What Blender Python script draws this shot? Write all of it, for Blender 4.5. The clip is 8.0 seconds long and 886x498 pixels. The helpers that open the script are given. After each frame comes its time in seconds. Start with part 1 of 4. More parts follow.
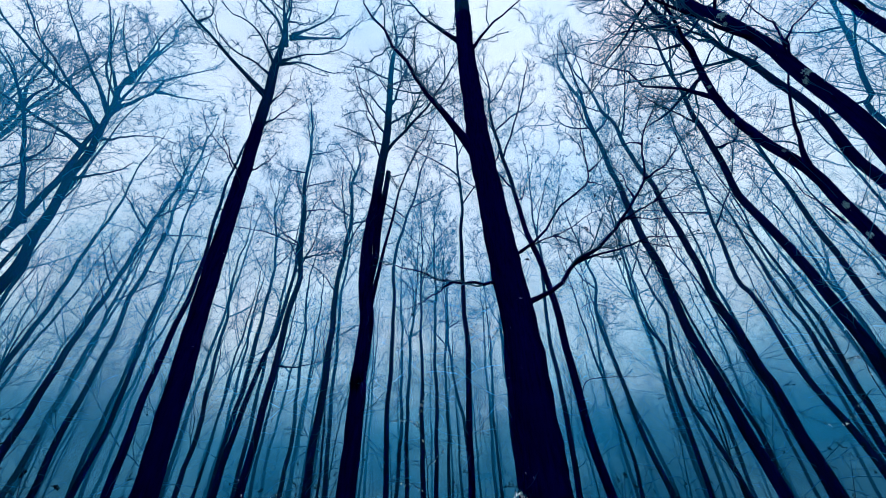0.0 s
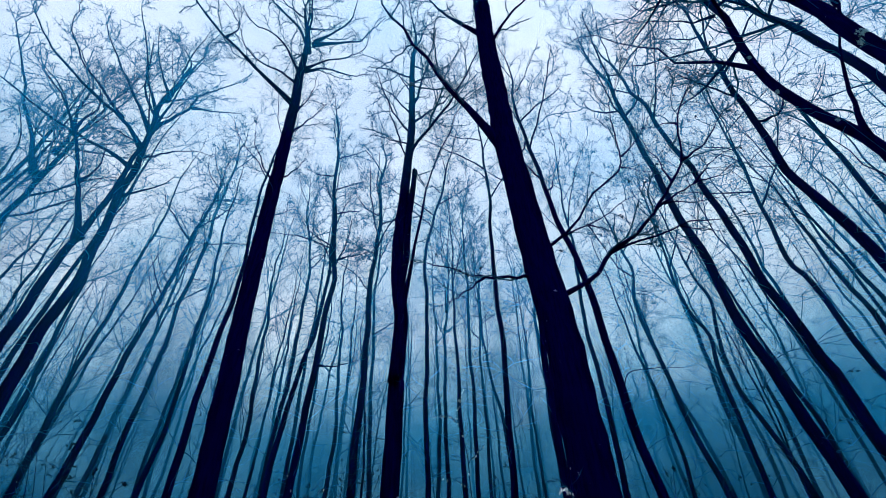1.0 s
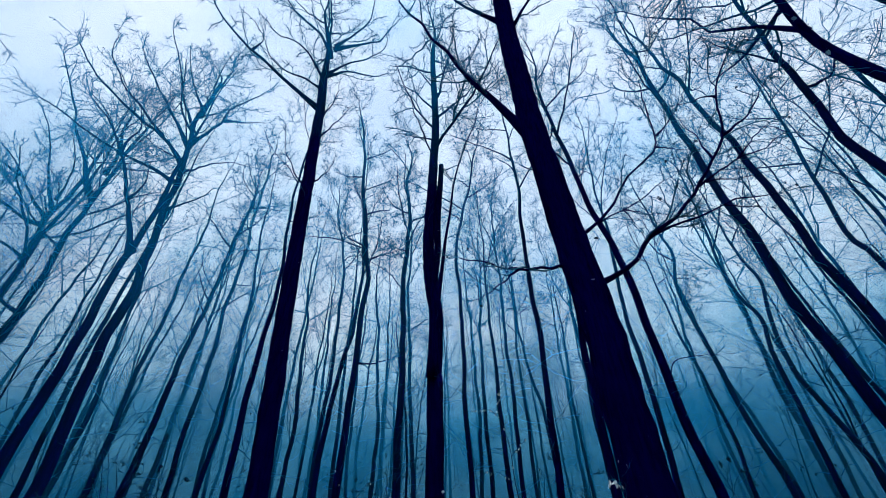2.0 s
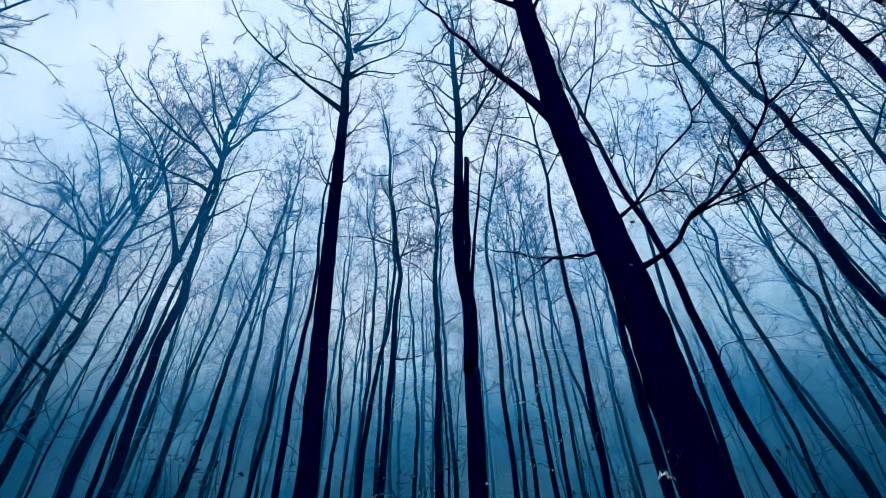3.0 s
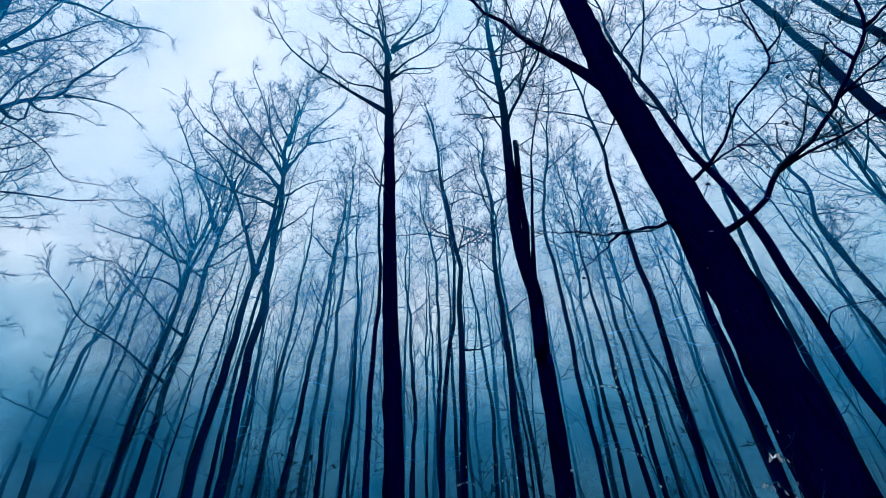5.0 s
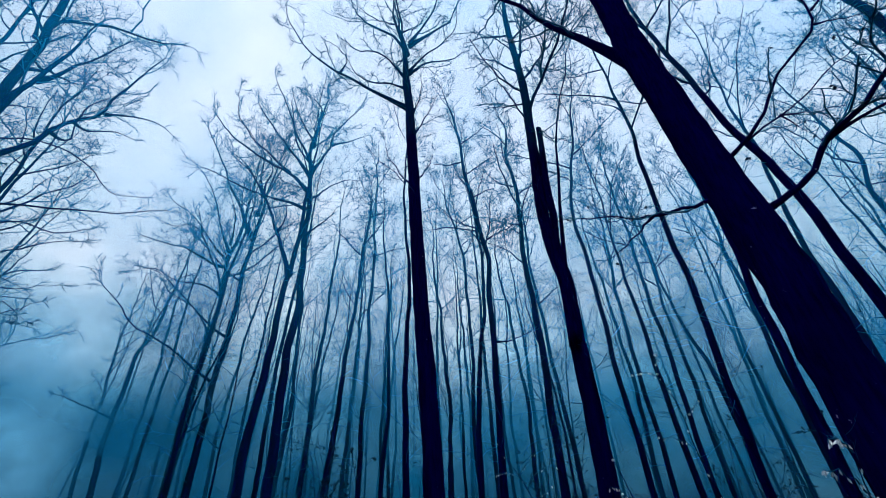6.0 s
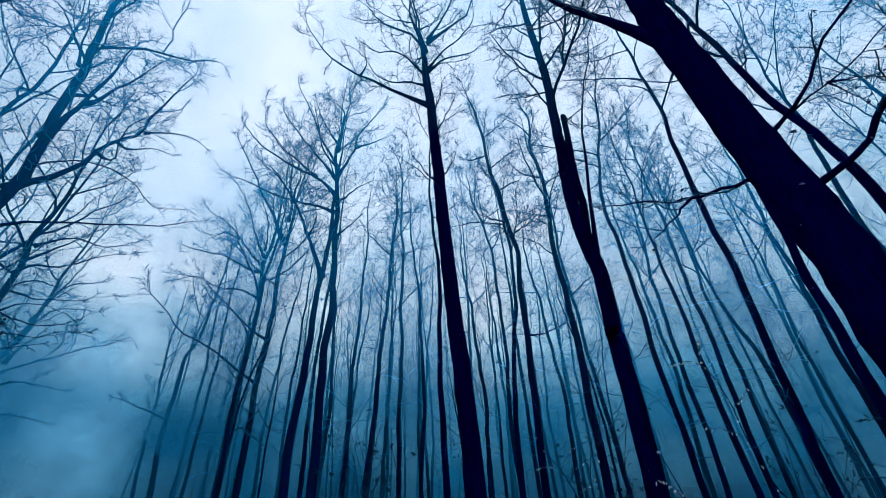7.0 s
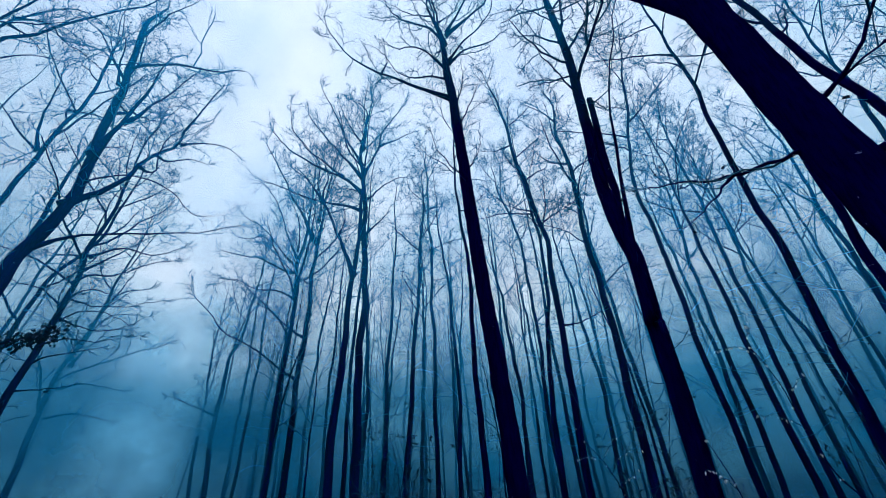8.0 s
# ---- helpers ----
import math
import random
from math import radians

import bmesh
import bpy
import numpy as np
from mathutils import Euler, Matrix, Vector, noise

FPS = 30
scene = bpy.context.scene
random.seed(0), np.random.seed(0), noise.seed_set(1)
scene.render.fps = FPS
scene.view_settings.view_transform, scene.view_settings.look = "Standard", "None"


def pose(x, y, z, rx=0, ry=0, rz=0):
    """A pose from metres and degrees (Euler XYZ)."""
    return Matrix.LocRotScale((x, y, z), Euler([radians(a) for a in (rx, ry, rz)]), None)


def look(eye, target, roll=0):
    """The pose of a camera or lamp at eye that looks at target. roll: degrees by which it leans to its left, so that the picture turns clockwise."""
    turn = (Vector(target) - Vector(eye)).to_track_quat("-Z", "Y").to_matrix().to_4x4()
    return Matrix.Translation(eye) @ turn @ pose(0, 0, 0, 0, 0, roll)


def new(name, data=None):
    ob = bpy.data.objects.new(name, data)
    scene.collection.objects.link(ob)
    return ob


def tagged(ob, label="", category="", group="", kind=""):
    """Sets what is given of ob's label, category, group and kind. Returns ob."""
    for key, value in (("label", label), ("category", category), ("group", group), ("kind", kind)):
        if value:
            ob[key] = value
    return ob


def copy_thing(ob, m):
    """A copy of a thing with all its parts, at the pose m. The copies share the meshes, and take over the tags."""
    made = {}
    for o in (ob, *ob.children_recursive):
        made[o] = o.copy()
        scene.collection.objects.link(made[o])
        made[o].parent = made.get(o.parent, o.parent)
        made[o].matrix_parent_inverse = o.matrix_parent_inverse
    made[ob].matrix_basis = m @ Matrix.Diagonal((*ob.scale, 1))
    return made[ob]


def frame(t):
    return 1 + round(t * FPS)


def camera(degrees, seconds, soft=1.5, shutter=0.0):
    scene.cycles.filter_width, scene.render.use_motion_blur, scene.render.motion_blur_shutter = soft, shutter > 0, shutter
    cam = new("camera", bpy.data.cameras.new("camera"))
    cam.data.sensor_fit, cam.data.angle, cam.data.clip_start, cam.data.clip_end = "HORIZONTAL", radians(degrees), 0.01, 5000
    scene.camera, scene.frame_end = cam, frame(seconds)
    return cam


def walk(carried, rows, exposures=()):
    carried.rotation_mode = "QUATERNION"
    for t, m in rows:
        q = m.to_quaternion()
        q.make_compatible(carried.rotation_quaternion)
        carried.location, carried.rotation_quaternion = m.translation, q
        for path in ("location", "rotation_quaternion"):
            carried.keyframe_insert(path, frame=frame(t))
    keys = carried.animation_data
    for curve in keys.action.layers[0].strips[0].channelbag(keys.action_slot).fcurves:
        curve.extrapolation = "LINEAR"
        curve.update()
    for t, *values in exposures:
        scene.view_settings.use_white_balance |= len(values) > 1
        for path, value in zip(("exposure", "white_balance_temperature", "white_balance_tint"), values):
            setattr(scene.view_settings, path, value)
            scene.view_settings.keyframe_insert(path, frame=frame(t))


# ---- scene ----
# ======== camera: a slow pan to the left, looking up into the crowns ========
cam = camera(97.7, 8.0, soft=0.95)
PATH = [
    (0.0, (0.000, 0.000, 1.500), (0.0029, 1.6009, 2.6987), -2.24),
    (0.5, (-0.011, 0.004, 1.510), (-0.0872, 1.6085, 2.7011), -2.04),
    (1.0, (-0.022, 0.008, 1.519), (-0.1712, 1.6123, 2.7039), -1.85),
    (1.5, (-0.033, 0.011, 1.526), (-0.2618, 1.6118, 2.7040), -1.80),
    (2.0, (-0.044, 0.015, 1.534), (-0.3495, 1.6109, 2.7000), -1.75),
    (3.0, (-0.066, 0.023, 1.546), (-0.5232, 1.5991, 2.6893), -1.81),
    (3.5, (-0.077, 0.026, 1.550), (-0.6077, 1.5795, 2.6919), -1.88),
    (4.0, (-0.088, 0.029, 1.553), (-0.6870, 1.5630, 2.6880), -1.95),
    (4.5, (-0.100, 0.031, 1.554), (-0.7735, 1.5421, 2.6776), -2.04),
    (5.0, (-0.111, 0.033, 1.555), (-0.8476, 1.5218, 2.6689), -2.13),
    (6.0, (-0.135, 0.031, 1.551), (-1.0003, 1.4668, 2.6418), -2.33),
    (6.5, (-0.150, 0.025, 1.548), (-1.0773, 1.4252, 2.6330), -2.44),
    (7.0, (-0.164, 0.018, 1.545), (-1.1511, 1.3822, 2.6241), -2.54),
    (7.5, (-0.182, 0.003, 1.542), (-1.2339, 1.3293, 2.6071), -2.60),
    (8.0, (-0.201, -0.012, 1.538), (-1.3078, 1.2750, 2.5957), -2.66),
]
walk(cam, [(t, look(eye, target, roll)) for t, eye, target, roll in PATH], [(0.0, 0.94), (8.0, 0.94)])

# ======== world: dull overcast dusk, bright overhead, deep blue near the horizon ========
SUN_UP, SUN_TURN = 85.0, 20.0
world = bpy.data.worlds.new("overcast_sky")
scene.world = world
world.use_nodes = True
wn, wl = world.node_tree.nodes, world.node_tree.links
wn.clear()
w_out = wn.new("ShaderNodeOutputWorld")
w_bg = wn.new("ShaderNodeBackground")
w_add = wn.new("ShaderNodeAddShader")
w_clear = wn.new("ShaderNodeBackground")
w_sky = wn.new("ShaderNodeTexSky")
w_sky.sky_type, w_sky.sun_disc = "NISHITA", False
w_sky.sun_elevation, w_sky.sun_rotation = radians(SUN_UP), radians(SUN_TURN)
w_clear.inputs["Strength"].default_value = 0.0015
wl.new(w_sky.outputs[0], w_clear.inputs["Color"])
w_co = wn.new("ShaderNodeTexCoord")
w_xyz = wn.new("ShaderNodeSeparateXYZ")
wl.new(w_co.outputs["Generated"], w_xyz.inputs[0])
w_cloud = wn.new("ShaderNodeTexNoise")
w_cloud.inputs["Scale"].default_value, w_cloud.inputs["Detail"].default_value = 3.2, 4.0
wl.new(w_co.outputs["Generated"], w_cloud.inputs["Vector"])
w_mix = wn.new("ShaderNodeMath")
w_mix.operation = "MULTIPLY_ADD"
wl.new(w_cloud.outputs[0], w_mix.inputs[0])
w_mix.inputs[1].default_value = 0.10
w_shift = wn.new("ShaderNodeMath")
w_shift.operation = "SUBTRACT"
wl.new(w_xyz.outputs["Z"], w_shift.inputs[0])
w_shift.inputs[1].default_value = 0.05
wl.new(w_shift.outputs[0], w_mix.inputs[2])
w_ramp = wn.new("ShaderNodeValToRGB")
w_ramp.color_ramp.interpolation = "EASE"
for n, (at, colour) in enumerate([(0.0, (0.012, 0.085, 0.150)), (0.17, (0.070, 0.230, 0.360)), (0.28, (0.475, 0.69, 0.865)), (0.44, (0.735, 0.82, 0.935)), (0.80, (0.745, 0.812, 0.926))]):
    e = w_ramp.color_ramp.elements[n] if n < 2 else w_ramp.color_ramp.elements.new(at)
    e.position, e.color = at, (*colour, 1)
wl.new(w_mix.outputs[0], w_ramp.inputs[0])
wl.new(w_ramp.outputs[0], w_bg.inputs["Color"])
w_bg.inputs["Strength"].default_value = 0.67
wl.new(w_bg.outputs[0], w_add.inputs[0])
wl.new(w_clear.outputs[0], w_add.inputs[1])
wl.new(w_add.outputs[0], w_out.inputs["Surface"])

sun = new("sun", bpy.data.lights.new("sun", "SUN"))
sun.data.energy, sun.data.angle, sun.data.color = 5.0, radians(30), (0.86, 0.94, 1.0)
sun.matrix_world = look((0, 0, 60), (math.sin(radians(SUN_TURN)) * -60, math.cos(radians(SUN_TURN)) * -60, 60 - 60 * math.tan(radians(SUN_UP))))
scene.cycles.transparent_max_bounces = 32


# ======== materials ========
def shader(name):
    m = bpy.data.materials.new(name)
    m.use_nodes = True
    return m, m.node_tree.nodes, m.node_tree.links, m.node_tree.nodes["Principled BSDF"]


def bark(name, dark, light, moss, scale=1.0):
    """Wet furrowed bark: long upright ridges, fine grain and green-grey stains."""
    m, n, l, b = shader(name)
    co = n.new("ShaderNodeTexCoord")
    mp = n.new("ShaderNodeMapping")
    mp.inputs["Scale"].default_value = (26 * scale, 26 * scale, 3.5 * scale)
    l.new(co.outputs["Object"], mp.inputs[0])
    ridge = n.new("ShaderNodeTexNoise")
    ridge.inputs["Scale"].default_value, ridge.inputs["Detail"].default_value, ridge.inputs["Roughness"].default_value = 1.0, 5.0, 0.65
    l.new(mp.outputs[0], ridge.inputs["Vector"])
    stain = n.new("ShaderNodeTexNoise")
    stain.inputs["Scale"].default_value, stain.inputs["Detail"].default_value = 1.3, 4.0
    l.new(co.outputs["Object"], stain.inputs["Vector"])
    r1 = n.new("ShaderNodeValToRGB")
    r1.color_ramp.elements[0].position, r1.color_ramp.elements[1].position = 0.35, 0.72
    r1.color_ramp.elements[0].color, r1.color_ramp.elements[1].color = (*dark, 1), (*light, 1)
    l.new(ridge.outputs[0], r1.inputs[0])
    r2 = n.new("ShaderNodeMapRange")
    r2.inputs["From Min"].default_value, r2.inputs["From Max"].default_value = 0.55, 0.75
    l.new(stain.outputs[0], r2.inputs["Value"])
    mix = n.new("ShaderNodeMix")
    mix.data_type = "RGBA"
    l.new(r2.outputs[0], mix.inputs["Factor"])
    l.new(r1.outputs[0], mix.inputs["A"])
    mix.inputs["B"].default_value = (*moss, 1)
    fleck = n.new("ShaderNodeTexNoise")
    fleck.inputs["Scale"].default_value, fleck.inputs["Detail"].default_value, fleck.inputs["Roughness"].default_value = 11.0, 3.0, 0.7
    l.new(co.outputs["Object"], fleck.inputs["Vector"])
    r3 = n.new("ShaderNodeMapRange")
    r3.inputs["From Min"].default_value, r3.inputs["From Max"].default_value = 0.715, 0.735
    l.new(fleck.outputs[0], r3.inputs["Value"])
    worn = n.new("ShaderNodeMix")
    worn.data_type = "RGBA"
    l.new(r3.outputs[0], worn.inputs["Factor"])
    l.new(mix.outputs["Result"], worn.inputs["A"])
    worn.inputs["B"].default_value = (0.16, 0.20, 0.30, 1)
    l.new(worn.outputs["Result"], b.inputs["Base Color"])
    b.inputs["Roughness"].default_value = 0.85
    b.inputs["Specular IOR Level"].default_value = 0.0
    bump = n.new("ShaderNodeBump")
    bump.inputs["Strength"].default_value, bump.inputs["Distance"].default_value = 0.8, 0.02
    l.new(ridge.outputs[0], bump.inputs["Height"])
    l.new(bump.outputs[0], b.inputs["Normal"])
    return m


def plain_noise(name, a, c, scale, rough=0.8, gloss=0.02):
    m, n, l, b = shader(name)
    co = n.new("ShaderNodeTexCoord")
    no = n.new("ShaderNodeTexNoise")
    no.inputs["Scale"].default_value, no.inputs["Detail"].default_value = scale, 6.0
    l.new(co.outputs["Object"], no.inputs["Vector"])
    r = n.new("ShaderNodeValToRGB")
    r.color_ramp.elements[0].position, r.color_ramp.elements[1].position = 0.35, 0.68
    r.color_ramp.elements[0].color, r.color_ramp.elements[1].color = (*a, 1), (*c, 1)
    l.new(no.outputs[0], r.inputs[0])
    l.new(r.outputs[0], b.inputs["Base Color"])
    b.inputs["Roughness"].default_value = rough
    b.inputs["Specular IOR Level"].default_value = gloss
    bump = n.new("ShaderNodeBump")
    bump.inputs["Strength"].default_value, bump.inputs["Distance"].default_value = 0.5, 0.03
    l.new(no.outputs[0], bump.inputs["Height"])
    l.new(bump.outputs[0], b.inputs["Normal"])
    return m


def mist_stuff(name, density, top, low, colour, ride=0.0):
    """Thin drifting mist: scatters a little of the light, lets the rest through. It hangs among the crowns and is thinner above and below."""
    m, n, l, b = shader(name)
    n.remove(b)
    out = n["Material Output"]
    clear, soft, back = n.new("ShaderNodeBsdfTransparent"), n.new("ShaderNodeBsdfDiffuse"), n.new("ShaderNodeBsdfTranslucent")
    for s in (soft, back):
        s.inputs["Color"].default_value = (*colour, 1)
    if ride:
        # paler over the open ride: light falling in there is painted into the colour
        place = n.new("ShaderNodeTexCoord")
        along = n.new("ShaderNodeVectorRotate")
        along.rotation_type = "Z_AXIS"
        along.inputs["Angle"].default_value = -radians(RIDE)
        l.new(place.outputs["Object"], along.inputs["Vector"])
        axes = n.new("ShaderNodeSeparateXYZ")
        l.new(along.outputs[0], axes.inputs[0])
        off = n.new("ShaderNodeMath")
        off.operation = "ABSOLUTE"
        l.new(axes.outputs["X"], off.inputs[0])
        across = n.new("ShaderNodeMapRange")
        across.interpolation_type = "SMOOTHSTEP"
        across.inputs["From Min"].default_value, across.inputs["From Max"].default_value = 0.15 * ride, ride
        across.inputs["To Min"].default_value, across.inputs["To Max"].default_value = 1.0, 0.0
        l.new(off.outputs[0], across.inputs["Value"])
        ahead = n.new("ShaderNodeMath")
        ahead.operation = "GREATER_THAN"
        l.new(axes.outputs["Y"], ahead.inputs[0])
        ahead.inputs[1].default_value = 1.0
        lit_air = n.new("ShaderNodeMath")
        lit_air.operation = "MULTIPLY"
        l.new(across.outputs[0], lit_air.inputs[0])
        l.new(ahead.outputs[0], lit_air.inputs[1])
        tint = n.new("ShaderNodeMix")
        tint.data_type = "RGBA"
        l.new(lit_air.outputs[0], tint.inputs["Factor"])
        tint.inputs["A"].default_value, tint.inputs["B"].default_value = (*colour, 1), (*MIST_LIT, 1)
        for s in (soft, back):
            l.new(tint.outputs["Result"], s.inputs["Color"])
    both = n.new("ShaderNodeMixShader")
    l.new(soft.outputs[0], both.inputs[1])
    l.new(back.outputs[0], both.inputs[2])
    co = n.new("ShaderNodeTexCoord")
    xyz = n.new("ShaderNodeSeparateXYZ")
    l.new(co.outputs["Object"], xyz.inputs[0])
    thin = n.new("ShaderNodeMapRange")
    thin.interpolation_type = "SMOOTHSTEP"
    thin.inputs["From Min"].default_value, thin.inputs["From Max"].default_value = 4.0, top
    thin.inputs["To Min"].default_value, thin.inputs["To Max"].default_value = density, 0.0
    l.new(xyz.outputs["Z"], thin.inputs["Value"])
    hang = n.new("ShaderNodeMapRange")
    hang.interpolation_type = "SMOOTHSTEP"
    hang.inputs["From Min"].default_value, hang.inputs["From Max"].default_value = 2.0, 16.0
    hang.inputs["To Min"].default_value, hang.inputs["To Max"].default_value = low, 1.0
    l.new(xyz.outputs["Z"], hang.inputs["Value"])
    lift = n.new("ShaderNodeMath")
    lift.operation = "MULTIPLY"
    l.new(thin.outputs[0], lift.inputs[0])
    l.new(hang.outputs[0], lift.inputs[1])
    no = n.new("ShaderNodeTexNoise")
    no.inputs["Scale"].default_value, no.inputs["Detail"].default_value = 0.16, 5.0
    l.new(co.outputs["Object"], no.inputs["Vector"])
    patch = n.new("ShaderNodeMapRange")
    patch.inputs["From Min"].default_value, patch.inputs["From Max"].default_value = 0.36, 0.64
    patch.inputs["To Min"].default_value, patch.inputs["To Max"].default_value = 0.1, 1.9
    l.new(no.outputs[0], patch.inputs["Value"])
    mul = n.new("ShaderNodeMath")
    mul.operation = "MULTIPLY"
    l.new(lift.outputs[0], mul.inputs[0])
    l.new(patch.outputs[0], mul.inputs[1])
    mix = n.new("ShaderNodeMixShader")
    l.new(mul.outputs[0], mix.inputs[0])
    l.new(clear.outputs[0], mix.inputs[1])
    l.new(both.outputs[0], mix.inputs[2])
    l.new(mix.outputs[0], out.inputs["Surface"])
    return m


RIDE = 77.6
MIST_NEAR, MIST_MID, MIST_FAR, MIST_SHADED, MIST_LIT = (0.006, 0.38, 0.72), (0.050, 0.46, 0.70), (0.175, 0.55, 0.74), (0.002, 0.110, 0.22), (0.21, 0.57, 0.80)
BARK_OAK = bark("bark_oak", (0.0006, 0.0003, 0.020), (0.0016, 0.0010, 0.050), (0.0012, 0.0014, 0.036))
BARK_SLIM = bark("bark_slim", (0.0006, 0.0006, 0.026), (0.0018, 0.0020, 0.070), (0.0012, 0.0030, 0.050), 1.4)
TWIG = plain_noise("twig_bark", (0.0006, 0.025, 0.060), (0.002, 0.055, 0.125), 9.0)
# brighter blue copy for the slim trees, with mist haze painted into the twigs
TWIG_HAZED = plain_noise("twig_bark_hazed", (0.003, 0.07, 0.16), (0.006, 0.11, 0.24), 9.0)
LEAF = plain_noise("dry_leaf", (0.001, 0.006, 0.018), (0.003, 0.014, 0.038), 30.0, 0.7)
PALE_LEAF = plain_noise("frosted_leaf", (0.45, 0.47, 0.48), (0.75, 0.76, 0.76), 40.0, 0.6, 0.3)
LICHEN = plain_noise("lichen", (0.10, 0.22, 0.26), (0.30, 0.50, 0.52), 45.0, 0.9)
LITTER = plain_noise("leaf_litter", (0.002, 0.004, 0.008), (0.006, 0.009, 0.014), 6.0, 0.9)


# ======== mesh helpers ========
def mesh_from(name, verts, quads, material, smooth=True):
    me = bpy.data.meshes.new(name)
    verts, quads = np.asarray(verts, np.float32), np.asarray(quads, np.int32)
    k = quads.shape[1]
    me.vertices.add(len(verts))
    me.vertices.foreach_set("co", verts.ravel())
    me.loops.add(quads.size)
    me.loops.foreach_set("vertex_index", quads.ravel())
    me.polygons.add(len(quads))
    me.polygons.foreach_set("loop_start", np.arange(0, quads.size, k, dtype=np.int32))
    me.update(calc_edges=True)
    me.validate()
    me.polygons.foreach_set("use_smooth", np.full(len(me.polygons), smooth))
    me.materials.append(material)
    return me


def unit(v):
    return v / np.maximum(np.linalg.norm(v, axis=-1, keepdims=True), 1e-9)


def tubes(P, R, sides, rough=None):
    """Tapered tubes round N centre lines of K points each: vertices and quads."""
    N, K, _ = P.shape
    T = unit(np.gradient(P, axis=1))
    mean = unit(T.mean(1))
    ref = np.where(np.abs(mean[:, 2:3]) < 0.8, np.array([[0.0, 0, 1]]), np.array([[1.0, 0, 0]]))
    U = unit(np.cross(T, ref[:, None, :]))
    V = np.cross(T, U)
    a = np.linspace(0, 2 * np.pi, sides, endpoint=False)
    rad = R[:, :, None] * (np.ones(sides) if rough is None else rough)
    ring = P[:, :, None] + rad[..., None] * (np.cos(a)[:, None] * U[:, :, None] + np.sin(a)[:, None] * V[:, :, None])
    i = np.arange(N * K * sides).reshape(N, K, sides)
    j = np.roll(i, -1, axis=2)
    q = np.stack([i[:, :-1], j[:, :-1], j[:, 1:], i[:, 1:]], -1).reshape(-1, 4)
    return ring.reshape(-1, 3), q


def join(pieces):
    vs, qs, at = [], [], 0
    for v, q in pieces:
        vs.append(v)
        qs.append(q + at)
        at += len(v)
    return np.concatenate(vs), np.concatenate(qs)


def smooth_line(points, count):
    """An even Catmull-Rom line through the control points."""
    p = np.array(points, float)
    if len(p) == 2:
        p = np.array([p[0], (p[0] + p[1]) / 2, p[1]])
    e = np.vstack([2 * p[0] - p[1], p, 2 * p[-1] - p[-2]])
    fine = []
    for k in range(1, len(e) - 2):
        t = np.linspace(0, 1, 24, endpoint=False)[:, None]
        a, b, c, d = e[k - 1], e[k], e[k + 1], e[k + 2]
        fine.append(0.5 * (2 * b + (c - a) * t + (2 * a - 5 * b + 4 * c - d) * t**2 + (3 * b - a - 3 * c + d) * t**3))
    fine = np.vstack([*fine, p[-1:]])
    s = np.r_[0, np.cumsum(np.linalg.norm(np.diff(fine, axis=0), axis=1))]
    at = np.linspace(0, s[-1], count)
    return np.stack([np.interp(at, s, fine[:, n]) for n in range(3)], 1)


def grow(rng, start, way, length, r0, K, wander, lift, tip=0.3, curl=0.0, zig=0.0):
    """N wandering branches at once: centre lines and radii."""
    N = len(start)
    P = np.zeros((N, K, 3))
    P[:, 0], d, step = start, unit(way), (length / (K - 1))[:, None]
    bow = curl * rng.normal(size=(N, 3))
    kink = zig * unit(np.cross(d, rng.normal(size=(N, 3))))
    for k in range(1, K):
        d = unit(d + wander * rng.normal(size=(N, 3)) + bow + kink * (-1) ** k + np.array([0, 0, lift]))
        P[:, k] = P[:, k - 1] + d * step
    t = np.linspace(0, 1, K)
    return P, r0[:, None] * (1 - (1 - tip) * t)


def sprout(rng, P, R, each, low, spread, length, thin, power=1.0):
    """Starts of side branches along parents: start, way, length, radius."""
    N, K, _ = P.shape
    who = np.repeat(np.arange(N), each)
    s = low + (0.98 - low) * rng.random(len(who)) ** power
    x = s * (K - 1)
    i = np.minimum(x.astype(int), K - 2)
    f = (x - i)[:, None]
    start = P[who, i] * (1 - f) + P[who, i + 1] * f
    T = unit(P[who, i + 1] - P[who, i])
    side = unit(np.cross(T, rng.normal(size=T.shape)))
    angle = np.radians(spread * (0.7 + 0.6 * rng.random(len(who))))[:, None]
    span = np.linalg.norm(np.diff(P, axis=1), axis=2).sum(1)[who]
    return start, T * np.cos(angle) + side * np.sin(angle), span * length * (1.15 - 0.75 * s) * (0.6 + 0.8 * rng.random(len(who))), (R[who, i] * thin)


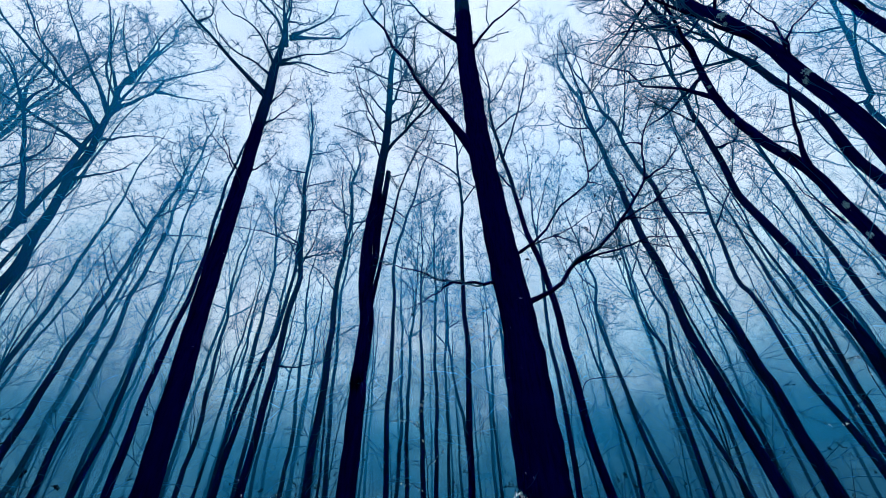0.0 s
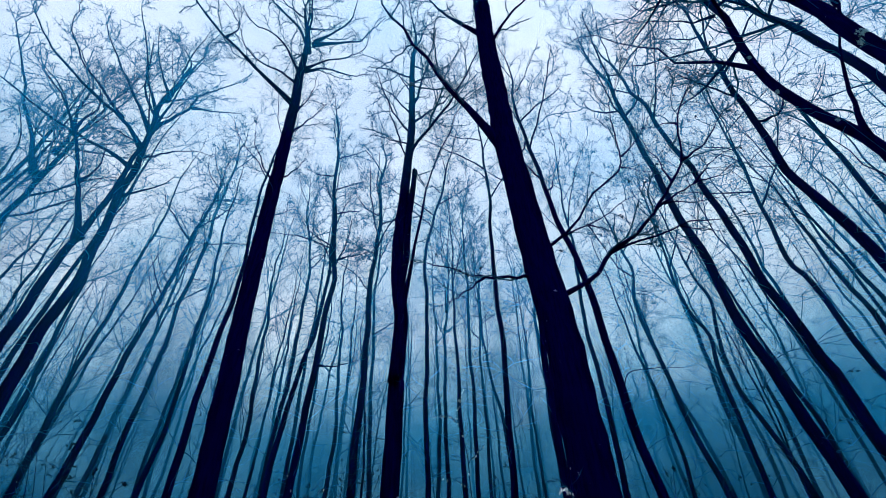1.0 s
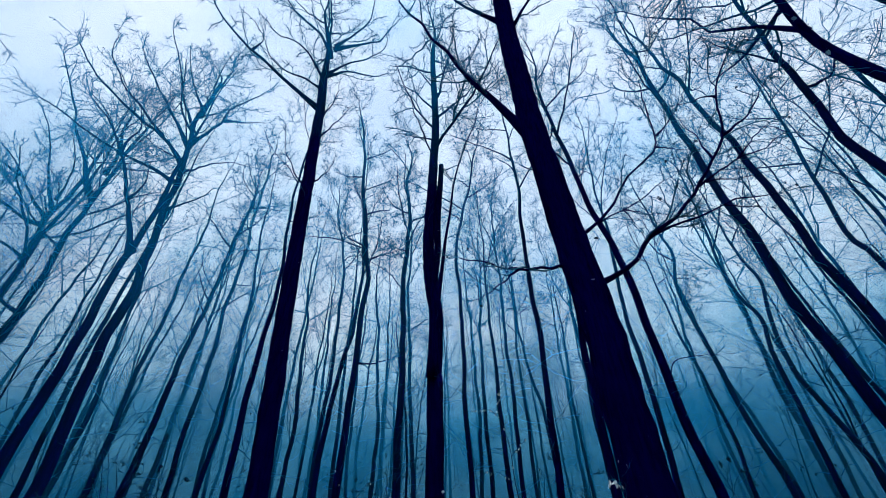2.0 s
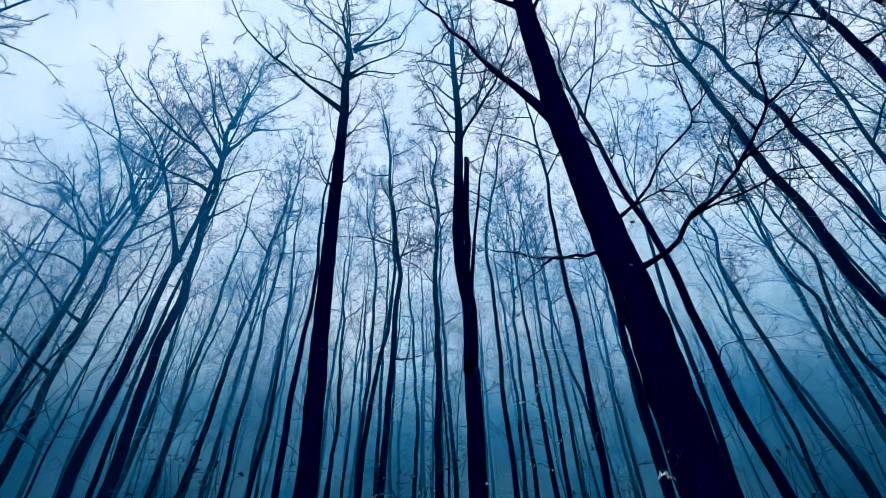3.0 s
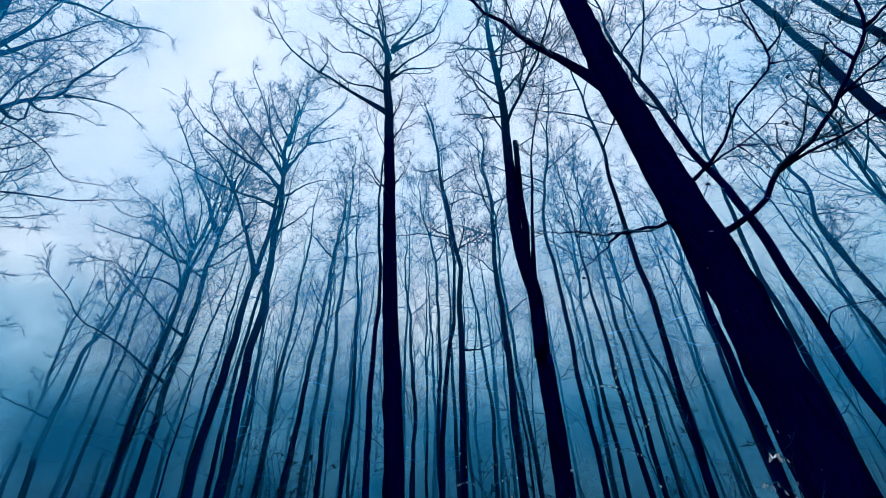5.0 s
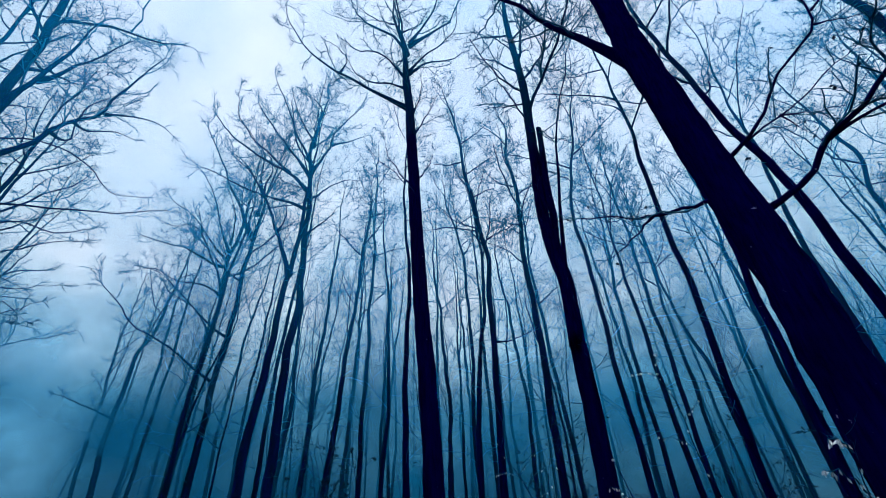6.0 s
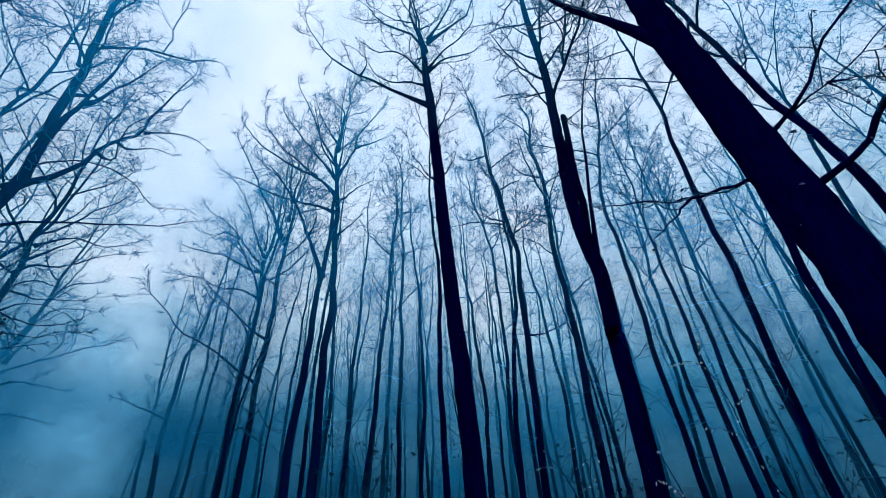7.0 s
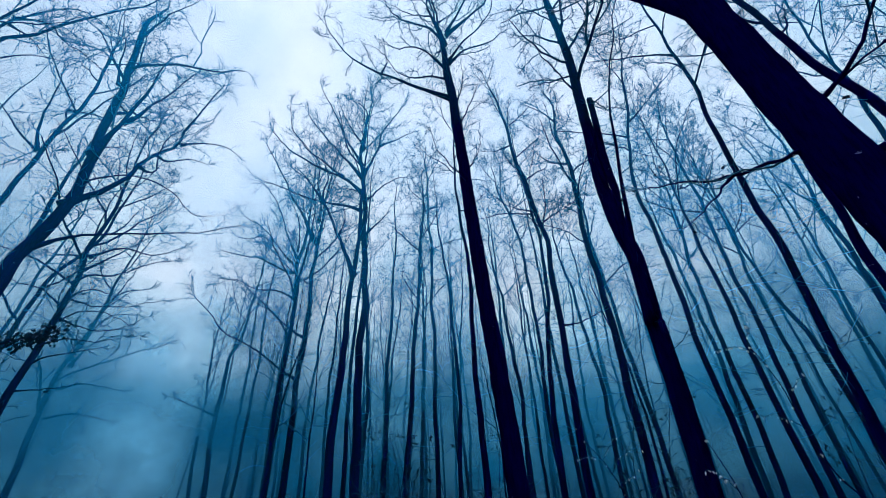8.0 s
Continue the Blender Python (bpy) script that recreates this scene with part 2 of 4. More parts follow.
def ramify(rng, P, R, depth, stout, ratio=0.52, odds=0.9, lift=0.03, first=0.25, spread=46, wander=0.2, nodes=(7, 5, 4, 3), least=0.12, most=9.0):
    """Side branches of side branches: shoots alternate from node to node, each a kinked line; a list of (lines, radii), one for each order."""
    out = []
    for g in range(depth):
        N, K, _ = P.shape
        step = np.linalg.norm(np.diff(P, axis=1), axis=2)
        run = np.concatenate([np.zeros((N, 1)), np.cumsum(step, 1)], 1)
        flat = unit(rng.normal(size=(N, 3)) + np.array([0, 0, 0.6]))
        batch = []
        for j in range(max(1, math.ceil(first * (K - 1))), K):
            who = np.nonzero(rng.random(N) < (odds if j < K - 1 else 1.0))[0]
            T = unit(P[who, j] - P[who, j - 1])
            side = unit(np.cross(T, flat[who])) * (-1) ** j + 0.45 * rng.normal(size=(len(who), 3))
            side = unit(side - (side * T).sum(1, keepdims=True) * T)
            angle = np.radians(rng.uniform(spread - 16, spread + 16, len(who)))[:, None]
            total = run[who, -1]
            length = ratio * (total - run[who, j] + 0.28 * total) * rng.uniform(0.55, 1.25, len(who))
            length = np.minimum(length, most * rng.uniform(0.6, 1.0, len(who)))
            batch.append((P[who, j], T * np.cos(angle) + side * np.sin(angle), length, np.minimum(0.7 * R[who, j], 0.013 * length + 0.004)))
        start, way, length, r0 = (np.concatenate(x) for x in zip(*batch))
        keep = length > least
        start, way, length, r0 = start[keep], way[keep], length[keep], np.maximum(r0[keep], 0.0058 * stout)
        if len(start) == 0:
            break
        P, R = grow(rng, start, way, length, r0, nodes[min(g, len(nodes) - 1)], wander, lift if g < 2 else 0.01, 0.6, 0.03, 0.22)
        out.append((P, R))
    return out


def part(name, mesh, parent, label=""):
    ob = new(name, mesh)
    ob.parent = parent
    if label:
        ob["label"] = label
    return ob


def leaves_on(rng, P, count, size, wide=0.35, droop=0.9):
    """Small curled leaves hanging from points of twigs: folded quads."""
    flat = P.reshape(-1, 3)
    at = flat[rng.integers(0, len(flat), count)]
    a = unit(rng.normal(size=(count, 3)) + np.array([0, 0, -droop]))
    b = unit(np.cross(a, rng.normal(size=(count, 3))))
    c = np.cross(a, b)
    s = (size * (0.6 + 0.8 * rng.random(count)))[:, None]
    v = np.stack([at, at + a * s * 0.5 + b * s * wide + c * s * 0.15, at + a * s, at + a * s * 0.5 - b * s * wide + c * s * 0.15, at + a * s * 0.5 - c * s * 0.05], 1)
    i = np.arange(count)[:, None] * 5
    q = np.concatenate([i + np.array([[0, 1, 4, 4]]), i + np.array([[1, 2, 4, 4]]), i + np.array([[2, 3, 4, 4]]), i + np.array([[3, 0, 4, 4]])])
    return v.reshape(-1, 3), q[:, :3]


# ======== trees ========
def tree(label, trunk, girth, top, seed, taper=0.7, crown=None, limbs=14, reach=4.2, arms=(), rich=1.0, leafy=0, sides=10, fine=True, stout=1.0, depth=3, wander=0.22, shoots=0, clump=(), lichen=(), thing="tree", group="trees of the wood", mat=None):
    """One tree: trunk through its control points up to the tip, limbs, twigs. crown: height at which limbs begin.
    arms: big limbs, each (radius, points), or (radius, points, 0) for a broken stem without twigs."""
    rng = np.random.default_rng(seed)
    mat = mat or BARK_SLIM
    ctrl = np.array(trunk, float)
    base = ctrl[0].copy()
    ctrl = ctrl - base
    fork = ctrl[-1, 2]
    slope = (ctrl[-1] - ctrl[-2])[:2] / max(ctrl[-1, 2] - ctrl[-2, 2], 0.5)
    lead = [ctrl[-1] + np.array([*(slope * (top - fork) * f * 0.7 + rng.normal(size=2) * 0.25 * f), (top - fork) * f]) for f in (0.35, 0.7, 1.0) if top > fork + 0.5]
    rings = int(14 + top * (3.2 if sides > 12 else 2.4))
    line = smooth_line([*ctrl, *lead], rings)
    z = np.clip(line[:, 2], 0, None)
    r0 = girth / 2
    low = 1 + (taper - 1) * np.clip(z / fork, 0, 1) ** 1.3
    high = np.clip(1 - (z - fork) / max(top - fork, 0.5), 0, 1) ** 1.3
    r = r0 * low * np.where(z > fork, np.maximum(high, 0.035), 1) * (1 + 0.45 * np.exp(-z / 0.28))
    line[1:-1, :2] += 0.035 * r[1:-1, None] * rng.normal(size=(rings - 2, 2))
    if sides < 12:
        for wave in (5.5, 2.6, 1.5):
            line[:, :2] += (0.0045 + 0.0045 * np.clip((z - 3) / 6, 0, 1))[:, None] * wave**0.9 * np.sin(z[:, None] * 6.283 / wave + rng.uniform(0, 6.28, 2)) * np.minimum(z / 2, 1)[:, None]
    lump = 1 + (0.028 if sides > 12 else 0.018) * rng.normal(size=(1, rings, sides)) + 0.04 * np.sin(np.arange(sides) * 2 * np.pi / sides * 3 + 2 * line[:, 2:3])[None]
    holder = new(thing, None)
    holder.location = base
    tagged(holder, label, "tree", group)
    v, q = tubes(line[None], r[None], sides, lump)
    part("trunk", mesh_from("trunk", v, q, mat), holder)
    for h, spread, turn in lichen:
        # ragged crusts hugging the bark
        up, around = np.meshgrid(np.linspace(-1, 1, 15), np.linspace(-1, 1, 15), indexing="ij")
        hz = h + 0.5 * spread * up
        core = np.stack([np.interp(hz, line[:, 2], line[:, n]) for n in range(3)], -1)
        core[..., 2] = hz
        rad = np.interp(hz, line[:, 2], r) * 1.07 + 0.006 * rng.random(up.shape)
        ang = turn + math.atan2(-base[1], -base[0]) + around * spread / r0 * 0.45
        v = core + np.stack([rad * np.cos(ang), rad * np.sin(ang), 0.02 * rng.normal(size=up.shape)], -1)
        i = np.arange(225).reshape(15, 15)
        q = np.stack([i[:-1, :-1], i[:-1, 1:], i[1:, 1:], i[1:, :-1]], -1)
        edge = np.hypot(up, around)[:-1, :-1] + 0.55 * np.sin(5 * up + 4 * around + h)[:-1, :-1] * np.cos(6 * around + h)[:-1, :-1]
        part("lichen", mesh_from("lichen", v.reshape(-1, 3), q[edge + 0.15 * rng.normal(size=edge.shape) < 0.75], LICHEN), holder, "pale grey-green lichen crust")
    crown = crown if crown is not None else 0.52 * top
    # big limbs, then the limbs of the crown, each with its own side branches
    orders = []
    for rad, pts, *bare in arms:
        k = max(10, 3 * len(pts))
        p = smooth_line(np.array(pts, float) - base, k)
        seg = np.linalg.norm(p[-1] - p[0]) / k
        p[2:-1] += (0.05 if rad > 0.032 else 0.11) * seg * rng.normal(size=(k - 3, 3))
        rr = rad * (1 - (0.25 if bare else 0.76) * np.linspace(0, 1, k) ** 0.8)
        rr[:3] *= (0.3, 0.6, 0.95) if bare else (1.9, 1.3, 1.1)
        v, q = tubes(p[None], rr[None], 8, 1 + 0.06 * rng.normal(size=(1, k, 8)))
        part("limb", mesh_from("limb", v, q, mat), holder)
        if bare:
            continue
        span = np.linalg.norm(np.diff(p, axis=0), axis=1).sum()
        n = int(np.clip(span * 2.2, 6, 16))
        at = np.linspace(0, k - 1, n).round().astype(int)
        orders += ramify(rng, p[at][None], rr[at][None], depth if rad > 0.03 else depth - 1 if rad > 0.02 or stout > 1.4 else 1, stout, 0.46, 0.95, 0.04, 0.2, wander=wander, nodes=(8, 6, 4, 3), most=0.5 + 16 * rad)
        tip = unit(p[-1:] - p[-3:-2]) + 0.35 * rng.normal(size=(3, 3))
        ends = grow(rng, p[-1:].repeat(3, 0), tip, span * rng.uniform(0.1, 0.24, 3), np.full(3, max(rr[-1] * 0.9, 0.006 * stout)), 6, 0.2, 0.04, 0.5, 0.0, 0.18)
        orders += [ends, *ramify(rng, *ends, 2, stout, 0.5, 0.95, 0.03, 0.15, wander=wander, nodes=(5, 3))]
    if limbs:
        h = crown + (top - 0.4 - crown) * ((np.arange(limbs) + rng.random(limbs)) / limbs) ** 0.9
        u = (h - crown) / (top - crown)
        start = np.stack([np.interp(h, line[:, 2], line[:, n]) for n in range(3)], 1)
        rt = np.interp(h, line[:, 2], r)
        turn = np.arange(limbs) * 2.4 + rng.random(limbs) * 1.2 + seed
        rise = np.radians(24 + 26 * rng.random(limbs) + 24 * u)
        way = np.stack([np.cos(turn) * np.cos(rise), np.sin(turn) * np.cos(rise), np.sin(rise)], 1)
        length = 0.95 * reach * (1.1 - 0.62 * u) * rng.uniform(0.55, 1.2, limbs)
        bough = np.clip(0.0125 * length + 0.004, 0.0085 * stout, np.maximum(rt * 0.62, 0.01))
        P, R = grow(rng, start, way, length, bough, 9 if fine else 7, 0.11, 0.055, 0.3, 0.02, 0.13)
        if fine:
            for k in range(limbs):
                v, q = tubes(P[k : k + 1], R[k : k + 1], 6)
                part("limb", mesh_from("limb", v, q, mat), holder)
        else:
            orders.append((P, R))
        orders += ramify(rng, P, R, depth, stout, 0.56 * rich**0.5, 0.93, 0.035, 0.15, wander=wander, nodes=(8, 6, 4, 3) if fine else (5, 3, 3), least=0.12 if fine else 0.3)
    if shoots:
        h = rng.uniform(2.2, crown + 1, shoots)
        a = np.stack([np.interp(h, line[:, 2], line[:, n]) for n in range(3)], 1)
        turn = rng.random(shoots) * 6.28
        w = np.stack([np.cos(turn), np.sin(turn), rng.uniform(-0.1, 0.9, shoots)], 1)
        P, R = grow(rng, a, w, rng.uniform(0.3, 1.25, shoots) ** 1.3 + girth / 2, np.full(shoots, 0.006 * stout), 5, 0.22, 0.0, 0.6)
        orders.append((P, R))
        orders += ramify(rng, P, R, 2, 0.8 * stout, 0.5, 0.8, 0.0, 0.4, 55, nodes=(4, 3))
    P, R = grow(rng, line[-1:].repeat(3, 0), np.array([[0.4, 0, 1], [-0.3, 0.3, 1], [0, -0.4, 1.0]]), np.full(3, 1.1), np.full(3, max(r[-1], 0.01)), 6, 0.15, 0.0)
    orders.append((P, R))
    orders += ramify(rng, P, R, 2, stout, wander=wander, nodes=(5, 3))
    v, q = join([tubes(P, R, 4 if P.shape[1] > 6 and fine else 3) for P, R in orders])
    tagged(part("crown", mesh_from("crown", v, q, TWIG if mat is BARK_OAK else TWIG_HAZED), holder, "bare dark crown twigs"), kind="stuff")
    P3 = np.concatenate([P[:, -1] for P, R in orders])
    if clump:
        spots = smooth_line(np.array(clump, float) - base, 40)
        spots = (spots[:, None] + rng.normal(size=(40, 12, 3)) * (0.13, 0.13, 0.09)).reshape(-1, 3)
        v, q = leaves_on(rng, spots, 420, 0.09)
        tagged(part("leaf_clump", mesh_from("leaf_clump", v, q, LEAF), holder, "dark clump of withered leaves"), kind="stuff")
    if leafy:
        v, q = leaves_on(rng, P3, leafy, 0.042 * max(1.0, 0.8 * stout))
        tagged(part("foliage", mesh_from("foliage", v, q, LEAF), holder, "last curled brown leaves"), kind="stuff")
    return holder


# ---- ground ----
def ground():
    xs = np.concatenate([[-2500, -600, -150], np.linspace(-60, 60, 81), [150, 600, 2500]])
    X, Y = np.meshgrid(xs, xs, indexing="ij")
    rng = np.random.default_rng(5)
    Z = 0.05 * np.sin(X * 0.7 + 1) * np.cos(Y * 0.6) + 0.03 * rng.normal(size=X.shape) * (np.hypot(X, Y) < 70) - 0.06
    n = len(xs)
    i = np.arange(n * n).reshape(n, n)
    q = np.stack([i[:-1, :-1], i[1:, :-1], i[1:, 1:], i[:-1, 1:]], -1).reshape(-1, 4)
    return tagged(new("ground", mesh_from("ground", np.stack([X, Y, Z], -1).reshape(-1, 3), q, LITTER)), "dark forest floor covered in brown leaf litter", "ground", kind="structure")


ground()

# ---- the near trees ----
# limbs of the thick oak: the upper boughs, the crooked low limb, its branches, the side limbs
OAK_TOP = [
    (0.075, [(0.79, 5.04, 7.45), (-1.24, 5.09, 12.52), (-2, 4.89, 14.44), (-2.37, 4.76, 16.34)]),
    (0.06, [(0.79, 5.04, 12.12), (0.02, 5.37, 14.08), (-1.34, 5.47, 17.35)]),
    (0.045, [(0.83, 5.04, 11.49), (1.54, 4.75, 12.52), (2.33, 4.36, 13.04), (2.81, 4.01, 13.51)]),
]
OAK_CROOK = [
    (0.04, [(0.99, 5, 4.11), (1.66, 4.82, 4.36), (1.92, 4.75, 4.71), (2.35, 4.63, 4.91), (2.79, 4.5, 5.38), (3.25, 4.37, 5.98), (3.49, 4.29, 6.84), (3.85, 4.18, 7.51)]),
]
OAK_TWIGS = [
    (0.022, [(1.93, 4.78, 4.71), (2.22, 4.68, 4.77), (2.65, 4.53, 4.8), (2.94, 4.42, 4.87), (3.36, 4.28, 4.77)]),
    (0.011, [(2.91, 4.55, 4.91), (3.39, 4.53, 4.75)]),
    (0.018, [(2.76, 4.58, 5.33), (3.3, 4.39, 5.56), (3.46, 4.33, 5.55), (3.59, 4.29, 5.57), (3.82, 4.2, 5.69)]),
    (0.014, [(3.34, 4.44, 5.61), (3.68, 4.41, 5.93), (3.9, 4.38, 6.11), (4.12, 4.35, 6.15)]),
    (0.018, [(3.33, 4.45, 6.11), (3.57, 4.42, 6.22), (3.87, 4.38, 6.48), (4.37, 4.33, 7.1)]),
    (0.012, [(2.86, 4.56, 5.36), (2.99, 4.49, 5.32), (3.13, 4.42, 5.21), (3.3, 4.34, 5.18), (3.52, 4.23, 5.11)]),
    (0.012, [(3.08, 4.51, 5.74), (3.1, 4.75, 7.19)]),
] + [
    (0.013, [(3.55, 4.39, 6.91), (3.43, 4.41, 7), (3.22, 4.44, 6.95), (2.96, 4.47, 6.98)]),
]
OAK_SIDE = [
    (0.023, [(0.95, 5.01, 5.02), (1.41, 4.92, 5.2), (2.1, 4.79, 6.02), (2.54, 4.7, 6.31), (2.77, 4.68, 7.92), (3.24, 4.6, 8.94)]),
    (0.015, [(1.23, 4.95, 5.1), (1.55, 4.83, 5.22), (1.76, 4.76, 5.25), (2.57, 4.47, 5.57)]),
    (0.01, [(1.78, 4.82, 5.3), (1.87, 4.85, 5.06), (1.92, 4.87, 4.95)]),
    (0.01, [(1.78, 4.82, 5.3), (2.04, 4.72, 5.07), (2.3, 4.62, 4.92)]),
    (0.011, [(2.59, 4.62, 6.52), (2.92, 4.59, 6.82), (3.31, 4.56, 7.43), (3.55, 4.55, 7.91)]),
    (0.01, [(2.52, 4.64, 6.29), (2.68, 4.55, 6.09), (2.87, 4.45, 5.91)]),
] + [
    (0.03, [(0.96, 4.97, 4.54), (0.72, 4.94, 4.55), (0.12, 4.95, 4.58), (-0.44, 4.89, 4.78), (-0.73, 4.83, 4.85)]),
    (0.016, [(0.12, 4.95, 4.58), (-0.1, 4.89, 4.36), (-0.3, 4.82, 4.19), (-0.56, 4.75, 4.05)]),
]
tree("thick dark oak with a crooked low limb", [(1.09, 4.98, 0), (1.04, 4.99, 3.66), (0.86, 5.03, 7.13), (0.81, 5.04, 11.47), (0.9, 5.01, 14.95)], 0.49, 20, 1, 0.88, 12.5, 6, 3.2, sides=28, leafy=700, stout=1.3, shoots=3, mat=BARK_OAK, arms=OAK_TOP + OAK_CROOK + OAK_TWIGS + OAK_SIDE)
tree("tall straight dark tree with a forked crown", [(-4.1, 6.17, 0), (-4.23, 6.08, 3.4), (-4.34, 5.99, 5.41), (-4.55, 5.83, 10.79), (-4.65, 5.75, 12.34)], 0.35, 18, 2, 0.68, 13.6, 8, 4.2, sides=20, leafy=500, stout=1.3, shoots=26, mat=BARK_OAK, arms=[
    (0.048, [(-4.64, 5.82, 11.28), (-7.17, 4.38, 13.92), (-8.59, 3.62, 16.82), (-9.03, 3.41, 18.39)]),
    (0.033, [(-4.69, 5.79, 12.23), (-5.18, 5.6, 12.65), (-5.7, 5.38, 12.88), (-6.08, 5.23, 13.21), (-6.44, 5.11, 13.86), (-6.81, 5.03, 14.86)]),
    (0.024, [(-6.45, 4.63, 13.11), (-6.16, 4.57, 13.45), (-6.27, 4.23, 13.77), (-6.47, 3.92, 13.87)]),
    (0.042, [(-4.69, 5.78, 12.71), (-5.07, 5.2, 13.45), (-5.39, 4.85, 13.62), (-5.69, 4.58, 13.52), (-5.89, 4.3, 13.76)]),
    (0.053, [(-4.7, 5.78, 14.13), (-5.14, 5.72, 15.36), (-6.44, 5.27, 17.29), (-6.97, 5.14, 18.56), (-7.51, 5.09, 20.51)]),
    (0.053, [(-4.68, 5.79, 14.07), (-4.87, 5.31, 16.38), (-4.9, 5.02, 18.02)]),
] + [
    (0.045, [(-4.63, 5.82, 14.61), (-3.74, 6.89, 16.99), (-3.15, 7.91, 20.97)]),
    (0.046, [(-4.63, 5.83, 14.79), (-4.03, 5.78, 15.2), (-3.42, 5.64, 15.59), (-3.06, 5.11, 15.97)]),
    (0.043, [(-4.62, 5.83, 13), (-4.18, 6.21, 13.71), (-3.59, 6.69, 14.05), (-3.2, 7.01, 14.57)]),
    (0.034, [(-4.62, 5.83, 13.16), (-4.04, 5.95, 13.71), (-3.5, 6.09, 14.07), (-3.02, 6.16, 14.54), (-2.84, 6, 15.21)]),
    (0.023, [(-4.51, 5.9, 10.02), (-4.16, 6.52, 11.98), (-4.04, 6.79, 13.01)]),
    (0.024, [(-4.54, 5.88, 10.86), (-4.21, 5.86, 11.57), (-4.07, 5.7, 12.26)]),
    (0.021, [(-4.44, 5.95, 8.35), (-4.2, 6.18, 8.96), (-4.11, 6.32, 9.7)]),
] + [
    (0.021, [(-4.47, 5.93, 8.15), (-4.91, 5.5, 9.02), (-5.02, 5.33, 9.76)]),
])
tree("dark tree dividing into two stems", [(-1.83, 7.69, 0), (-1.77, 7.71, 3.79), (-1.77, 7.7, 4), (-1.72, 7.71, 5.35), (-1.84, 7.69, 6.24), (-1.87, 7.68, 7.5), (-1.8, 7.7, 9.04), (-1.74, 7.71, 10.1), (-1.65, 7.73, 11.79), (-1.66, 7.73, 13.91), (-1.7, 7.72, 16.14)], 0.34, 20.5, 3, 0.55, 10.0, 22, 3.6, sides=18, leafy=350, stout=1.2, shoots=26, mat=BARK_OAK, arms=[
    (0.044, [(-1.71, 7.72, 5.62), (-0.97, 7.87, 10.35), (0.17, 8.11, 13.96)]),
    (0.105, [(-1.81, 7.69, 4.75), (-1.51, 7.76, 10.22)], 0),
])

# ---- the slim trees of the wood ----
tree("slender tree with a snaking trunk", [(-4.76, 10.14, 0), (-4.71, 10.16, 4.08), (-4.64, 10.19, 6.19), (-4.51, 10.25, 8.1), (-4.71, 10.16, 9.35), (-4.95, 10.05, 11.62), (-5.07, 9.99, 13.75), (-5.25, 9.9, 15.07)], 0.20, 19, 10, 0.5, 8, 18, 2.6, stout=1.3, shoots=32, leafy=220, arms=[
    (0.03, [(-4.65, 10.19, 5.4), (-4.18, 10.25, 5.37), (-3.74, 10.28, 5.44), (-3.43, 10.24, 5.49)]),
])
tree("slim leaning tree beside a snaking one", [(-6.4, 11.89, 0), (-6.21, 11.99, 4.1), (-5.98, 12.1, 6.31), (-5.79, 12.19, 7.33), (-5.7, 12.24, 8.67), (-5.69, 12.24, 10.17), (-5.82, 12.18, 11.53)], 0.19, 19, 11, 0.5, 9, 13, 2.8, stout=1.6, shoots=26, leafy=320)
tree("thin tree fading into mist", [(-8.18, 15.47, 0), (-8.24, 15.44, 4.3), (-8.11, 15.51, 8.94), (-8.35, 15.38, 13.48), (-8.79, 15.13, 15.57)], 0.19, 20, 12, 0.5, 12, 13, 3.6, rich=0.95, stout=2.1, shoots=26, leafy=320)
tree("slim dark tree close behind a thicker one", [(-6.1, 7.92, 0), (-6.11, 7.92, 6.4), (-6.16, 7.88, 8.5)], 0.17, 19, 13, 0.5, 9, 13, 2.8, stout=1.2, shoots=32, leafy=220)
